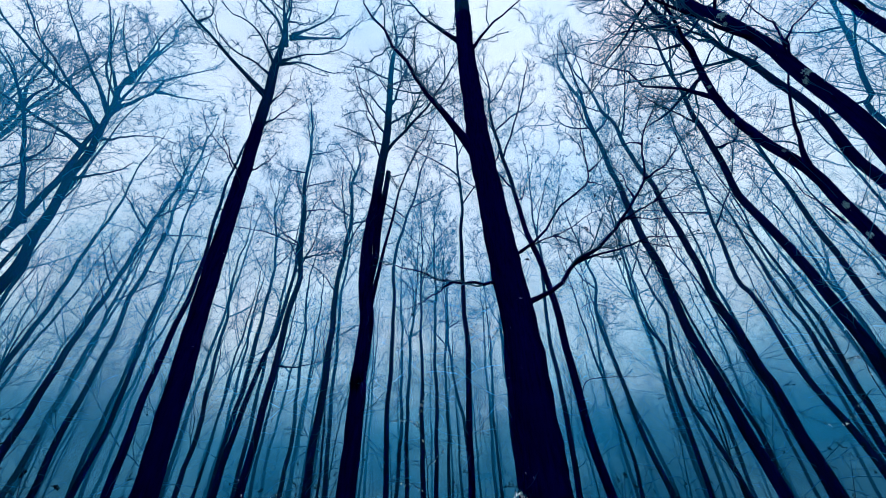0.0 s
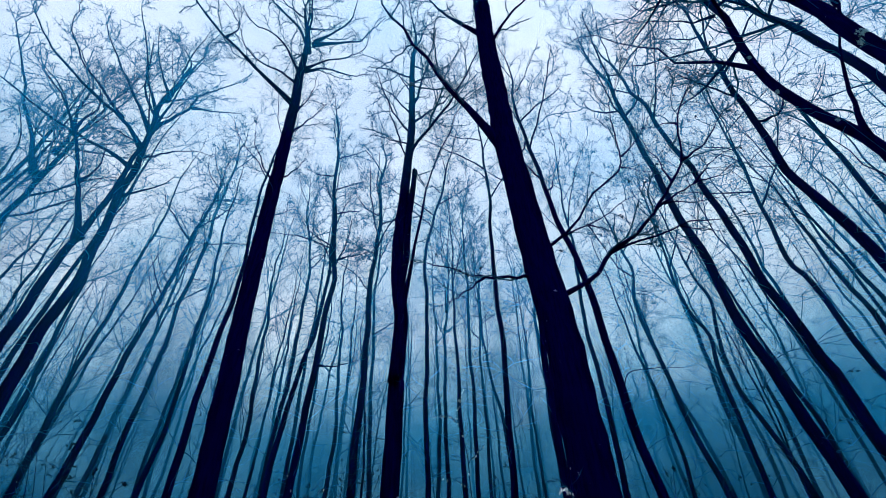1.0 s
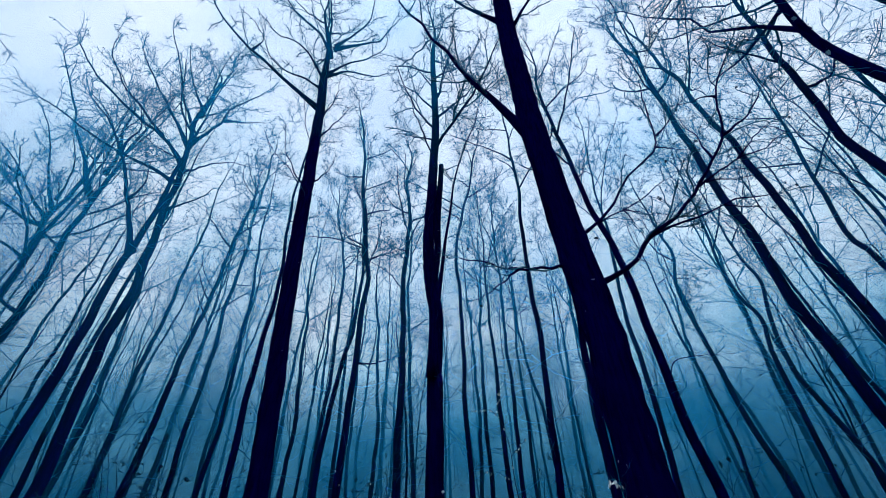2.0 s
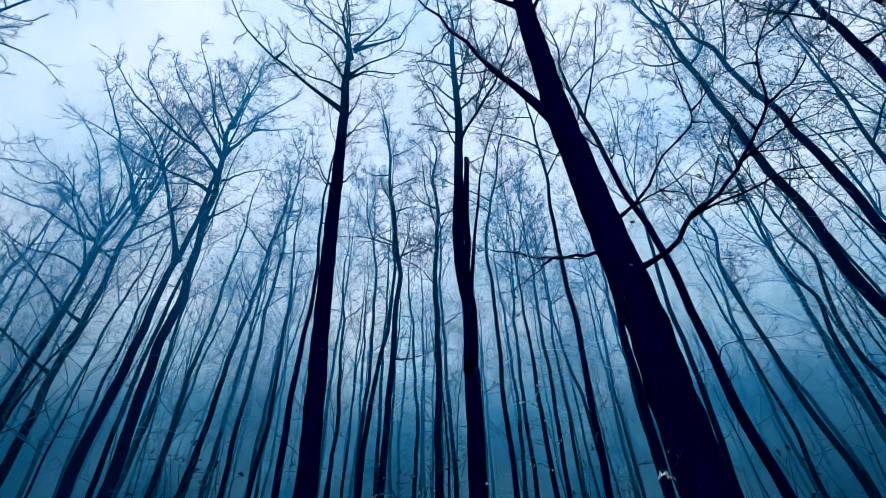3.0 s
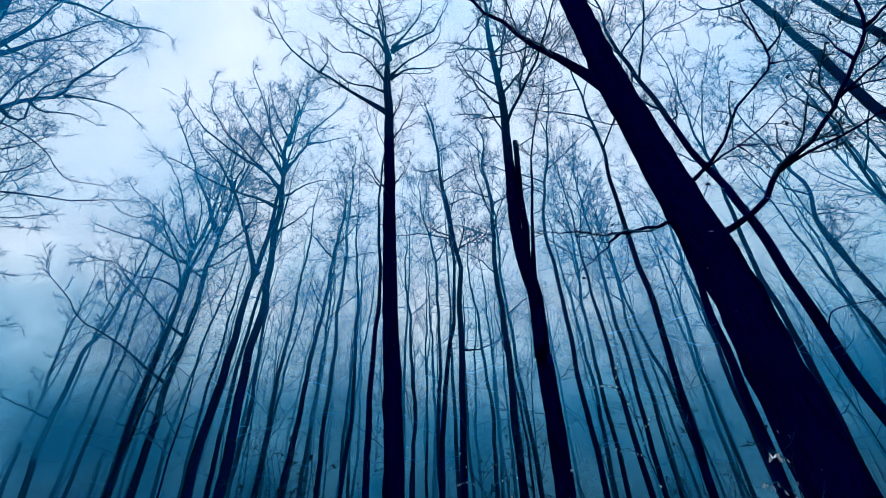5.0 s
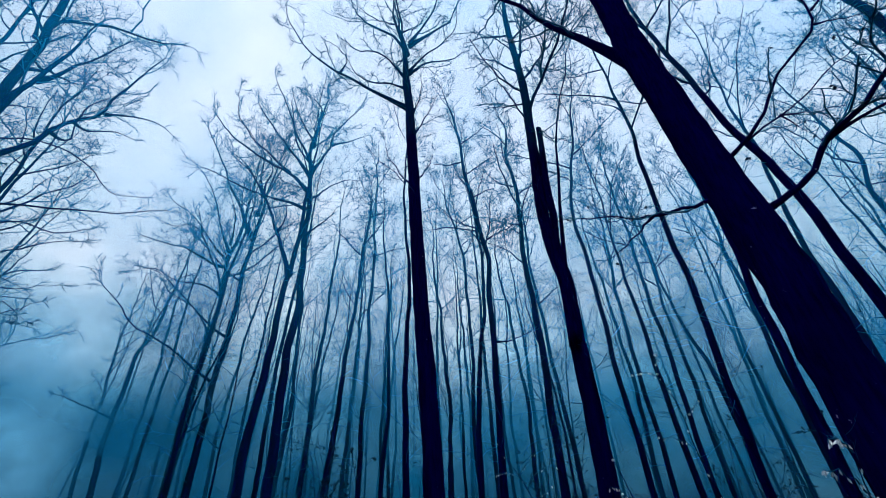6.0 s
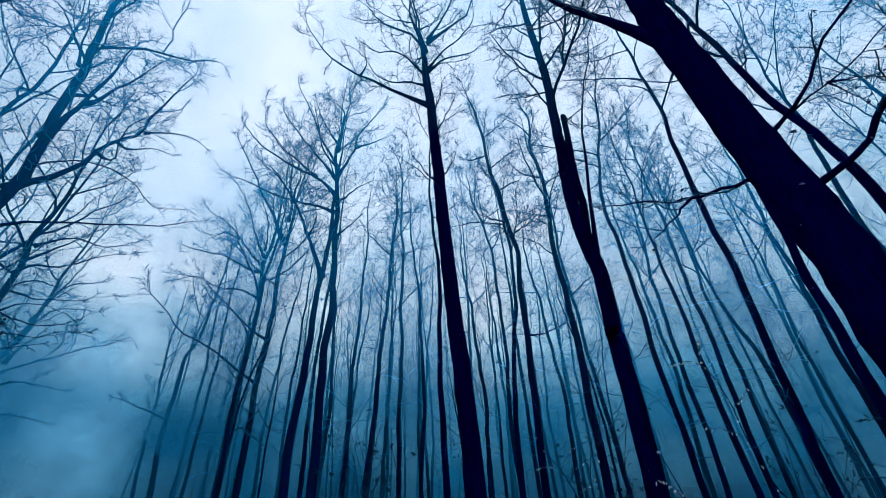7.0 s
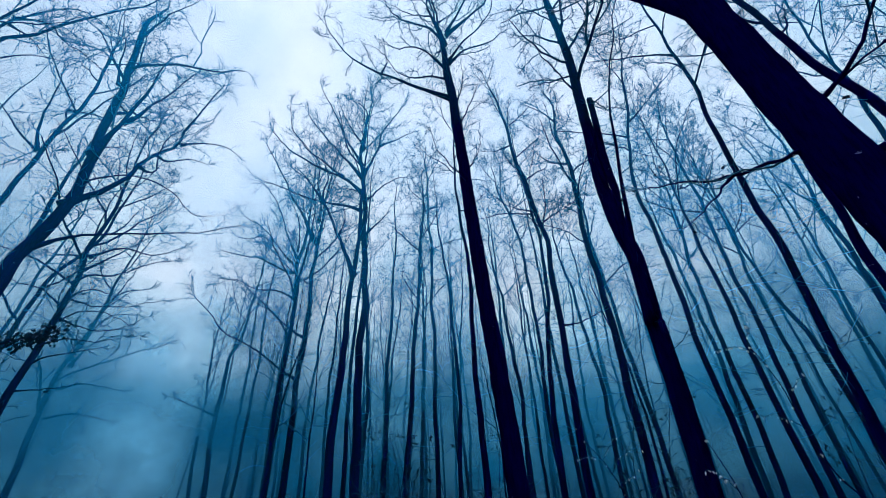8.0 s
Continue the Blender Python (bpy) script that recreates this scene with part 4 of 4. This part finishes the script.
tree("slim bare tree in blue mist", [(12.05, 11.99, 0), (12.02, 12.03, 2.63), (11.96, 12.08, 3.32), (11.89, 12.15, 9.79)], 0.20, 19.3, 48, 0.5, 9.3, 9, 3.6, rich=0.95, stout=2.0, shoots=26, leafy=320)
tree("slim bare tree in blue mist", [(9.77, 15.12, 0), (9.7, 15.16, 2.27), (9.21, 15.46, 5.63), (9.25, 15.44, 7.43), (9.5, 15.29, 8.89), (9.41, 15.34, 10.64)], 0.20, 20.9, 49, 0.5, 10.0, 9, 3.6, rich=0.95, stout=2.1, shoots=26, leafy=320)
tree("slim bare tree in blue mist", [(7.46, 15.28, 0), (7.34, 15.34, 2.36), (7.1, 15.45, 3.94), (6.79, 15.58, 7.59), (6.75, 15.6, 9.17), (7.04, 15.47, 10.83), (6.92, 15.53, 11.83)], 0.21, 18.5, 50, 0.5, 8.9, 9, 3.6, rich=0.95, stout=2.0, shoots=26, leafy=320)
tree("slim bare tree in blue mist", [(7.8, 13.98, 0), (7.82, 13.96, 2.56), (7.9, 13.91, 4.18), (7.9, 13.91, 5.81), (8.03, 13.84, 6.91), (7.77, 13.99, 8.07), (7.89, 13.92, 10.94)], 0.17, 19, 61, 0.5, 9.1, 8, 3.4, rich=0.9, stout=2.0, shoots=26, leafy=320)
tree("slim bare tree in blue mist", [(6.88, 16.63, 0), (6.89, 16.63, 2.51), (6.92, 16.62, 3.85), (6.69, 16.71, 6.48), (6.52, 16.78, 8.91)], 0.16, 18.5, 62, 0.5, 8.9, 8, 3.4, rich=0.9, stout=2.0, shoots=26, leafy=320)
tree("slim bare tree in blue mist", [(8.83, 17.94, 0), (8.77, 17.97, 2.55), (8.56, 18.08, 4.32), (8.17, 18.27, 6.91), (8.03, 18.34, 9.55)], 0.18, 20, 63, 0.5, 9.6, 8, 3.4, rich=0.9, stout=2.0, shoots=26, leafy=320)
tree("slim bare tree in blue mist", [(9.3, 13.02, 0), (9.33, 13, 2.25), (9.42, 12.93, 3.49), (9.28, 13.03, 4.97), (9.09, 13.17, 7.26)], 0.17, 19.5, 64, 0.5, 9.4, 8, 3.4, rich=0.9, stout=2.0, shoots=26, leafy=320)
tree("slim bare tree in blue mist", [(9.68, 11.46, 0), (9.66, 11.48, 2.04), (9.58, 11.54, 3.06), (9.46, 11.65, 4.14), (9.26, 11.81, 6.13)], 0.15, 18.5, 65, 0.5, 8.9, 8, 3.4, rich=0.9, stout=2.0, shoots=26, leafy=320)
tree("slim bare tree in blue mist", [(12.12, 11.92, 0), (12.13, 11.91, 3.6), (12.15, 11.89, 4.32), (12.22, 11.81, 5.9), (12.17, 11.87, 8.34)], 0.2, 20.5, 66, 0.5, 9.8, 8, 3.4, rich=0.9, stout=2.0, shoots=26, leafy=320)
tree("slim dark bare tree", [(-0.81, 13.97, 0), (-0.82, 13.97, 1.18), (-0.84, 13.97, 1.97), (-0.88, 13.97, 3.62), (-0.92, 13.97, 5.34), (-0.95, 13.97, 6.87), (-0.93, 13.97, 8.47)], 0.19, 20, 67, 0.5, 9.6, 13, 3.8, rich=0.9, stout=1.5, shoots=26, leafy=320)
tree("slim bare tree in blue mist", [(0.87, 18.96, 0), (0.85, 18.96, 2.08), (0.78, 18.96, 5.22), (0.31, 18.99, 7.58), (0.18, 19, 9.17)], 0.22, 20, 68, 0.5, 9.6, 13, 3.8, rich=0.9, stout=2.0, shoots=26, leafy=320)
tree("dark slim tree high overhead", [(6.01, 2.47, 0), (6.01, 2.47, 6.68), (6.02, 2.46, 7.18), (6.02, 2.44, 7.62), (6.02, 2.46, 8.42)], 0.2, 18, 69, 0.5, 8.6, 13, 3.8, rich=0.9, stout=1.0, shoots=26, leafy=320)
tree("slim bare tree in blue mist", [(12.24, 6.81, 0), (12.28, 6.73, 9.98), (12.42, 6.46, 11.17), (12.58, 6.18, 12.33), (12.78, 5.82, 13.85), (12.94, 5.52, 15.17)], 0.2, 22, 70, 0.5, 10.6, 13, 3.8, rich=0.9, stout=1.7, shoots=26, leafy=320)



def on_ride(x, y, half=4.8):
    """Whether a place lies on the open ride that leads away between the trees."""
    return x < -8 and abs(math.degrees(math.atan2(-x, y)) - RIDE) < half


# ---- the wood further off: a few kinds of tree, repeated ----
def far_wood():
    rng = np.random.default_rng(77)
    kinds = []
    for k in range(6):
        h = 17 + 1.2 * k
        bend = [(0, 0, 0), (0.2 * math.sin(k), 0.2 * math.cos(2 * k), h * 0.3), (0.3 * math.sin(2 * k), 0.3 * math.cos(k), h * 0.6)]
        kinds.append(tree("bare tree deep in blue mist", bend, 0.15 + 0.015 * k, h, 300 + k, 0.5, 0.45 * h, 9, 4.6, rich=0.9, sides=7, fine=False, stout=1.7, depth=2, group="trees deep in the mist"))
    made, tries, spots = 0, 0, [(x, y) for x, y in NEAR]
    while made < 234 and tries < 9000:
        tries += 1
        a, d = radians(rng.uniform(-75, 114)), 19 + 42 * rng.random()
        if made % 4 == 0:
            a, d = radians(rng.uniform(-72, 66)), 17 + 17 * rng.random()
        x, y = -d * math.sin(a), d * math.cos(a)
        if made >= 210:
            # the thicker wood to both sides
            a, d = radians(rng.uniform(-92, -46) if made < 226 else rng.uniform(40, 66)), (14 if made < 226 else 17) + 10 * rng.random()
            x, y = -d * math.sin(a), d * math.cos(a)
        elif made >= 190:
            # the wood goes on behind
            a, d = radians(rng.uniform(114, 285)), 7 + 33 * rng.random()
            x, y = -d * math.sin(a), d * math.cos(a)
        if on_ride(x, y) or (d < 32 and radians(68) < a < radians(90)):
            continue
        if min((x - p) ** 2 + (y - q) ** 2 for p, q in spots) < 1.5**2:
            continue
        spots.append((x, y))
        ob = kinds[made % 6]
        m = pose(x, y, 0, 0, 0, rng.uniform(0, 360))
        if made < 6:
            ob.matrix_basis = m
        else:
            c = copy_thing(ob, m)
            c.scale = (1, 1, rng.uniform(0.88, 1.12))
        made += 1


NEAR = [tuple(o.location[:2]) for o in scene.objects if o.name.startswith("tree") and o.parent is None]
far_wood()


# ---- young trees growing up between the old ones ----
def young_wood():
    rng = np.random.default_rng(41)
    kinds = []
    for k in range(5):
        h = 7.5 + 1.1 * k
        stem = [(0, 0, 0), (0.12 * math.sin(2 * k), 0.12 * math.cos(k), h * 0.3), (0.3 * math.sin(k + 1), 0.3 * math.cos(3 * k), h * 0.65)]
        kinds.append(tree("slender young tree with a fine vase-shaped crown", stem, 0.075 + 0.008 * k, h, 500 + k, 0.55, 0.34 * h, 13, 3.4, rich=0.95, sides=6, fine=False, stout=1.25, depth=2, group="young trees of the understorey", shoots=10, thing="young_tree"))
    made, tries, spots = 0, 0, list(NEAR)
    while made < 44 and tries < 5000:
        tries += 1
        a, d = radians(rng.uniform(-62, 74)), 16 + 17 * rng.random()
        x, y = -d * math.sin(a), d * math.cos(a)
        if on_ride(x, y, 7) or min((x - p) ** 2 + (y - q) ** 2 for p, q in spots) < 0.9**2:
            continue
        spots.append((x, y))
        m = pose(x, y, 0, 0, 0, rng.uniform(0, 360))
        if made < 5:
            kinds[made].matrix_basis = m
        else:
            copy_thing(kinds[made % 5], m).scale = (1, 1, rng.uniform(0.85, 1.15))
        made += 1


young_wood()


# ---- undergrowth: thin saplings on the forest floor ----
def sapling(seed, height, label="bare low sapling on the dark forest floor", leaves=160):
    rng = np.random.default_rng(seed)
    holder = tagged(new("sapling", None), label, "sapling", "saplings of the undergrowth")
    line = smooth_line([(0, 0, -0.05), (0.1 * rng.normal(), 0.1 * rng.normal(), height * 0.5), (0.3 * rng.normal(), 0.3 * rng.normal(), height)], 12)
    v, q = tubes(line[None], np.linspace(0.014, 0.004, 12)[None], 5)
    part("stem", mesh_from("stem", v, q, BARK_SLIM), holder)
    a, w, n, r = sprout(rng, line[None], np.full((1, 12), 0.01), 12, 0.15, 55, 0.4, 0.5)
    P, R = grow(rng, a, w, n * 0.9, r, 5, 0.2, 0.03, 0.5, 0.0, 0.14)
    orders = [(P, R), *ramify(rng, P, R, 2, 1.0, 0.5, 0.85, 0.02, 0.3, nodes=(4, 3), least=0.06)]
    v, q = join([tubes(P, R, 3) for P, R in orders])
    tagged(part("crown", mesh_from("crown", v, q, TWIG), holder), kind="stuff")
    v, q = leaves_on(rng, orders[-1][0], leaves, 0.032)
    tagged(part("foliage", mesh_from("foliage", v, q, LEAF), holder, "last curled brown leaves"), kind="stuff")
    return holder


def undergrowth():
    rng = np.random.default_rng(9)
    kinds = [sapling(400 + k, 1.4 + 0.4 * k) for k in range(5)]
    for n in range(80):
        a, d = radians(rng.uniform(-70, 80)), rng.uniform(13, 38)
        x, y = -d * math.sin(a), d * math.cos(a)
        if on_ride(x, y, 13):
            continue
        m = pose(x, y, 0, 0, 0, rng.uniform(0, 360))
        if n < 5:
            kinds[n].matrix_basis = m
        else:
            copy_thing(kinds[n % 5], m)


undergrowth()


def leafy_undergrowth():
    """Taller saplings that still hold withered leaves, among the nearer trunks."""
    rng = np.random.default_rng(31)
    kinds = [sapling(430 + k, 2.5 + 0.3 * k, "tall sapling holding many dark withered leaves", 420) for k in range(4)]
    made = 0
    while made < 16:
        a, d = radians(rng.uniform(-45, 50)), rng.uniform(8.5, 14)
        x, y = -d * math.sin(a), d * math.cos(a)
        if min((x - p) ** 2 + (y - q) ** 2 for p, q in NEAR) < 0.6**2:
            continue
        m = pose(x, y, 0, 0, 0, rng.uniform(0, 360))
        if made < 4:
            kinds[made].matrix_basis = m
        else:
            copy_thing(kinds[made % 4], m)
        made += 1


leafy_undergrowth()


# ---- near saplings with a few pale wet leaves ----
def pale_sapling(label, stem, branches, leaves, seed):
    rng = np.random.default_rng(seed)
    base = np.array(stem[0], float)
    holder = tagged(new("sapling", None), label, "sapling", "saplings with pale leaves")
    holder.location = base
    n = 4 * len(stem)
    line = smooth_line(np.array(stem, float) - base, n)
    v, q = tubes(line[None], np.linspace(0.016, 0.005, n)[None], 6)
    part("stem", mesh_from("stem", v, q, BARK_SLIM), holder)
    lines = [smooth_line(line, 12)]
    for pts in branches:
        p = smooth_line(np.array(pts, float) - base, 12)
        p[2:-1] += 0.012 * rng.normal(size=(9, 3))
        v, q = tubes(p[None], np.linspace(0.008, 0.003, 12)[None], 5)
        part("branch", mesh_from("branch", v, q, TWIG), holder)
        lines.append(p)
    L = np.array(lines)
    a, w, ln, r = sprout(rng, L, np.full(L.shape[:2], 0.006), 5, 0.3, 50, 0.22, 0.6)
    P, R = grow(rng, a, w, np.minimum(ln * 1.5, 0.5), r * 0.6, 4, 0.2, 0.0, 0.5)
    orders = [(P, R), *ramify(rng, P, R, 1, 0.4, 0.5, 0.8, 0.0, 0.4, nodes=(3,), least=0.05)]
    v, q = join([tubes(P, R, 3) for P, R in orders])
    tagged(part("crown", mesh_from("crown", v, q, TWIG), holder), kind="stuff")
    v, q = leaves_on(rng, L[:, 3:], 3 * leaves, 0.046, 0.17, 2.6)
    tagged(part("foliage", mesh_from("foliage", v, q, PALE_LEAF), holder, "pale wet hanging leaves"), kind="stuff")
    return holder


pale_sapling("leaning sapling with pale wet leaves", [(0.0, 7.95, 0), (-0.12, 7.9, 1.11), (-0.3, 7.84, 1.5), (-0.4, 7.79, 2.1), (-0.42, 7.74, 2.6), (-0.5, 7.66, 3.0), (-0.58, 7.62, 3.25)],
             [[(-0.5, 7.66, 3.0), (-0.62, 7.6, 3.22), (-0.8, 7.52, 3.28), (-1.0, 7.45, 3.25)], [(-0.58, 7.62, 3.25), (-0.52, 7.62, 3.5), (-0.42, 7.6, 3.75)], [(-0.4, 7.79, 2.1), (-0.6, 7.7, 2.25), (-0.85, 7.66, 2.3)], [(-0.42, 7.75, 2.5), (-0.25, 7.7, 2.65), (-0.1, 7.7, 2.8)]], 34, 51)
pale_sapling("short pale-leaved sprout beside a thick oak", [(0.78, 4.5, 0), (0.76, 4.49, 1.0), (0.73, 4.47, 1.75), (0.74, 4.44, 2.02)],
             [[(0.74, 4.48, 1.4), (0.62, 4.44, 1.6), (0.5, 4.42, 1.65)], [(0.73, 4.47, 1.75), (0.66, 4.4, 1.85), (0.6, 4.36, 1.82)]], 16, 52)
pale_sapling("twiggy sapling beside a snaking trunk", [(-3.3, 8.95, 0), (-3.5, 8.85, 1.26), (-3.6, 8.73, 1.66), (-3.72, 8.61, 1.95), (-3.95, 8.43, 2.35), (-4.1, 8.35, 2.8)],
             [[(-3.6, 8.73, 1.7), (-3.4, 8.7, 1.95), (-3.15, 8.72, 2.05), (-2.95, 8.75, 2.05)], [(-3.7, 8.62, 1.92), (-3.5, 8.6, 2.15), (-3.3, 8.6, 2.35)], [(-3.7, 8.62, 1.92), (-4.0, 8.6, 2.0), (-4.3, 8.62, 1.95)], [(-3.55, 8.78, 1.5), (-3.3, 8.72, 1.6), (-3.05, 8.72, 1.75)]], 18, 53)
pale_sapling("low pale-leaved sprout by a forked tree", [(-1.3, 7.1, 0), (-1.32, 7.05, 1.2), (-1.42, 7.0, 1.75), (-1.5, 6.95, 2.0)],
             [[(-1.35, 7.03, 1.4), (-1.5, 6.95, 1.6), (-1.62, 6.9, 1.62)]], 14, 54)
pale_sapling("thin sapling with pale leaves beside a trunk", [(6.52, 5.99, 0), (6.5, 6.02, 1.4), (6.47, 6.04, 3.09), (6.5, 6, 3.5), (6.53, 5.98, 3.86), (6.52, 5.98, 4.06)],
             [[(6.5, 6, 3.5), (6.45, 6.06, 3.6), (6.36, 6.15, 3.57)], [(6.41, 6.11, 3.11), (6.08, 6.46, 2.76), (5.94, 6.62, 2.76)]], 14, 55)


# ---- mist hanging between the trees, in domed banks one behind another ----
def mist_bank(radius, density, top, low, colour, ride=0.0, tall=None):
    n, rows = 96, 14
    a = np.linspace(0, 2 * np.pi, n, endpoint=False)
    rise = np.radians(np.linspace(-2, 72, rows))
    rr = radius * (1 + 0.03 * np.sin(3 * a + radius) + 0.02 * np.sin(7 * a))
    tall = tall or 7 + 0.95 * radius
    v = np.stack([np.stack([rr * np.cos(e) * np.cos(a), rr * np.cos(e) * np.sin(a), np.full(n, tall * np.sin(e))], 1) for e in rise]).reshape(-1, 3)
    i = np.arange(rows * n).reshape(rows, n)
    j = np.roll(i, -1, axis=1)
    q = np.stack([i[:-1], j[:-1], j[1:], i[1:]], -1).reshape(-1, 4)
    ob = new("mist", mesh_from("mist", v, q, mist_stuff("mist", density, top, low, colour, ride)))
    return tagged(ob, "thin blue mist hanging between the trunks", "mist", "banks of mist", "stuff")


# farther banks are paler: brightness of the distant haze is put into their colour
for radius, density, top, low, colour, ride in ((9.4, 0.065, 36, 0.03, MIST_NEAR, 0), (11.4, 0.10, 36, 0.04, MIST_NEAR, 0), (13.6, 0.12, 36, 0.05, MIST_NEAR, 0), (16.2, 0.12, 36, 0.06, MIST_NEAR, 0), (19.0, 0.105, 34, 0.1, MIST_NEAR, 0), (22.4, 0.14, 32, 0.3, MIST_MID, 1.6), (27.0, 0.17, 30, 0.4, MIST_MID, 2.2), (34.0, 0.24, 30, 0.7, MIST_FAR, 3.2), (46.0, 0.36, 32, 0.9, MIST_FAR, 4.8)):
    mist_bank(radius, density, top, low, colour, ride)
# darker ground mist: the shade under the trees is put into its colour
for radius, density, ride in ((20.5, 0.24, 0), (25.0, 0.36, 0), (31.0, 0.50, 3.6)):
    mist_bank(radius, density, 12, 1.0, MIST_SHADED, ride, 13)
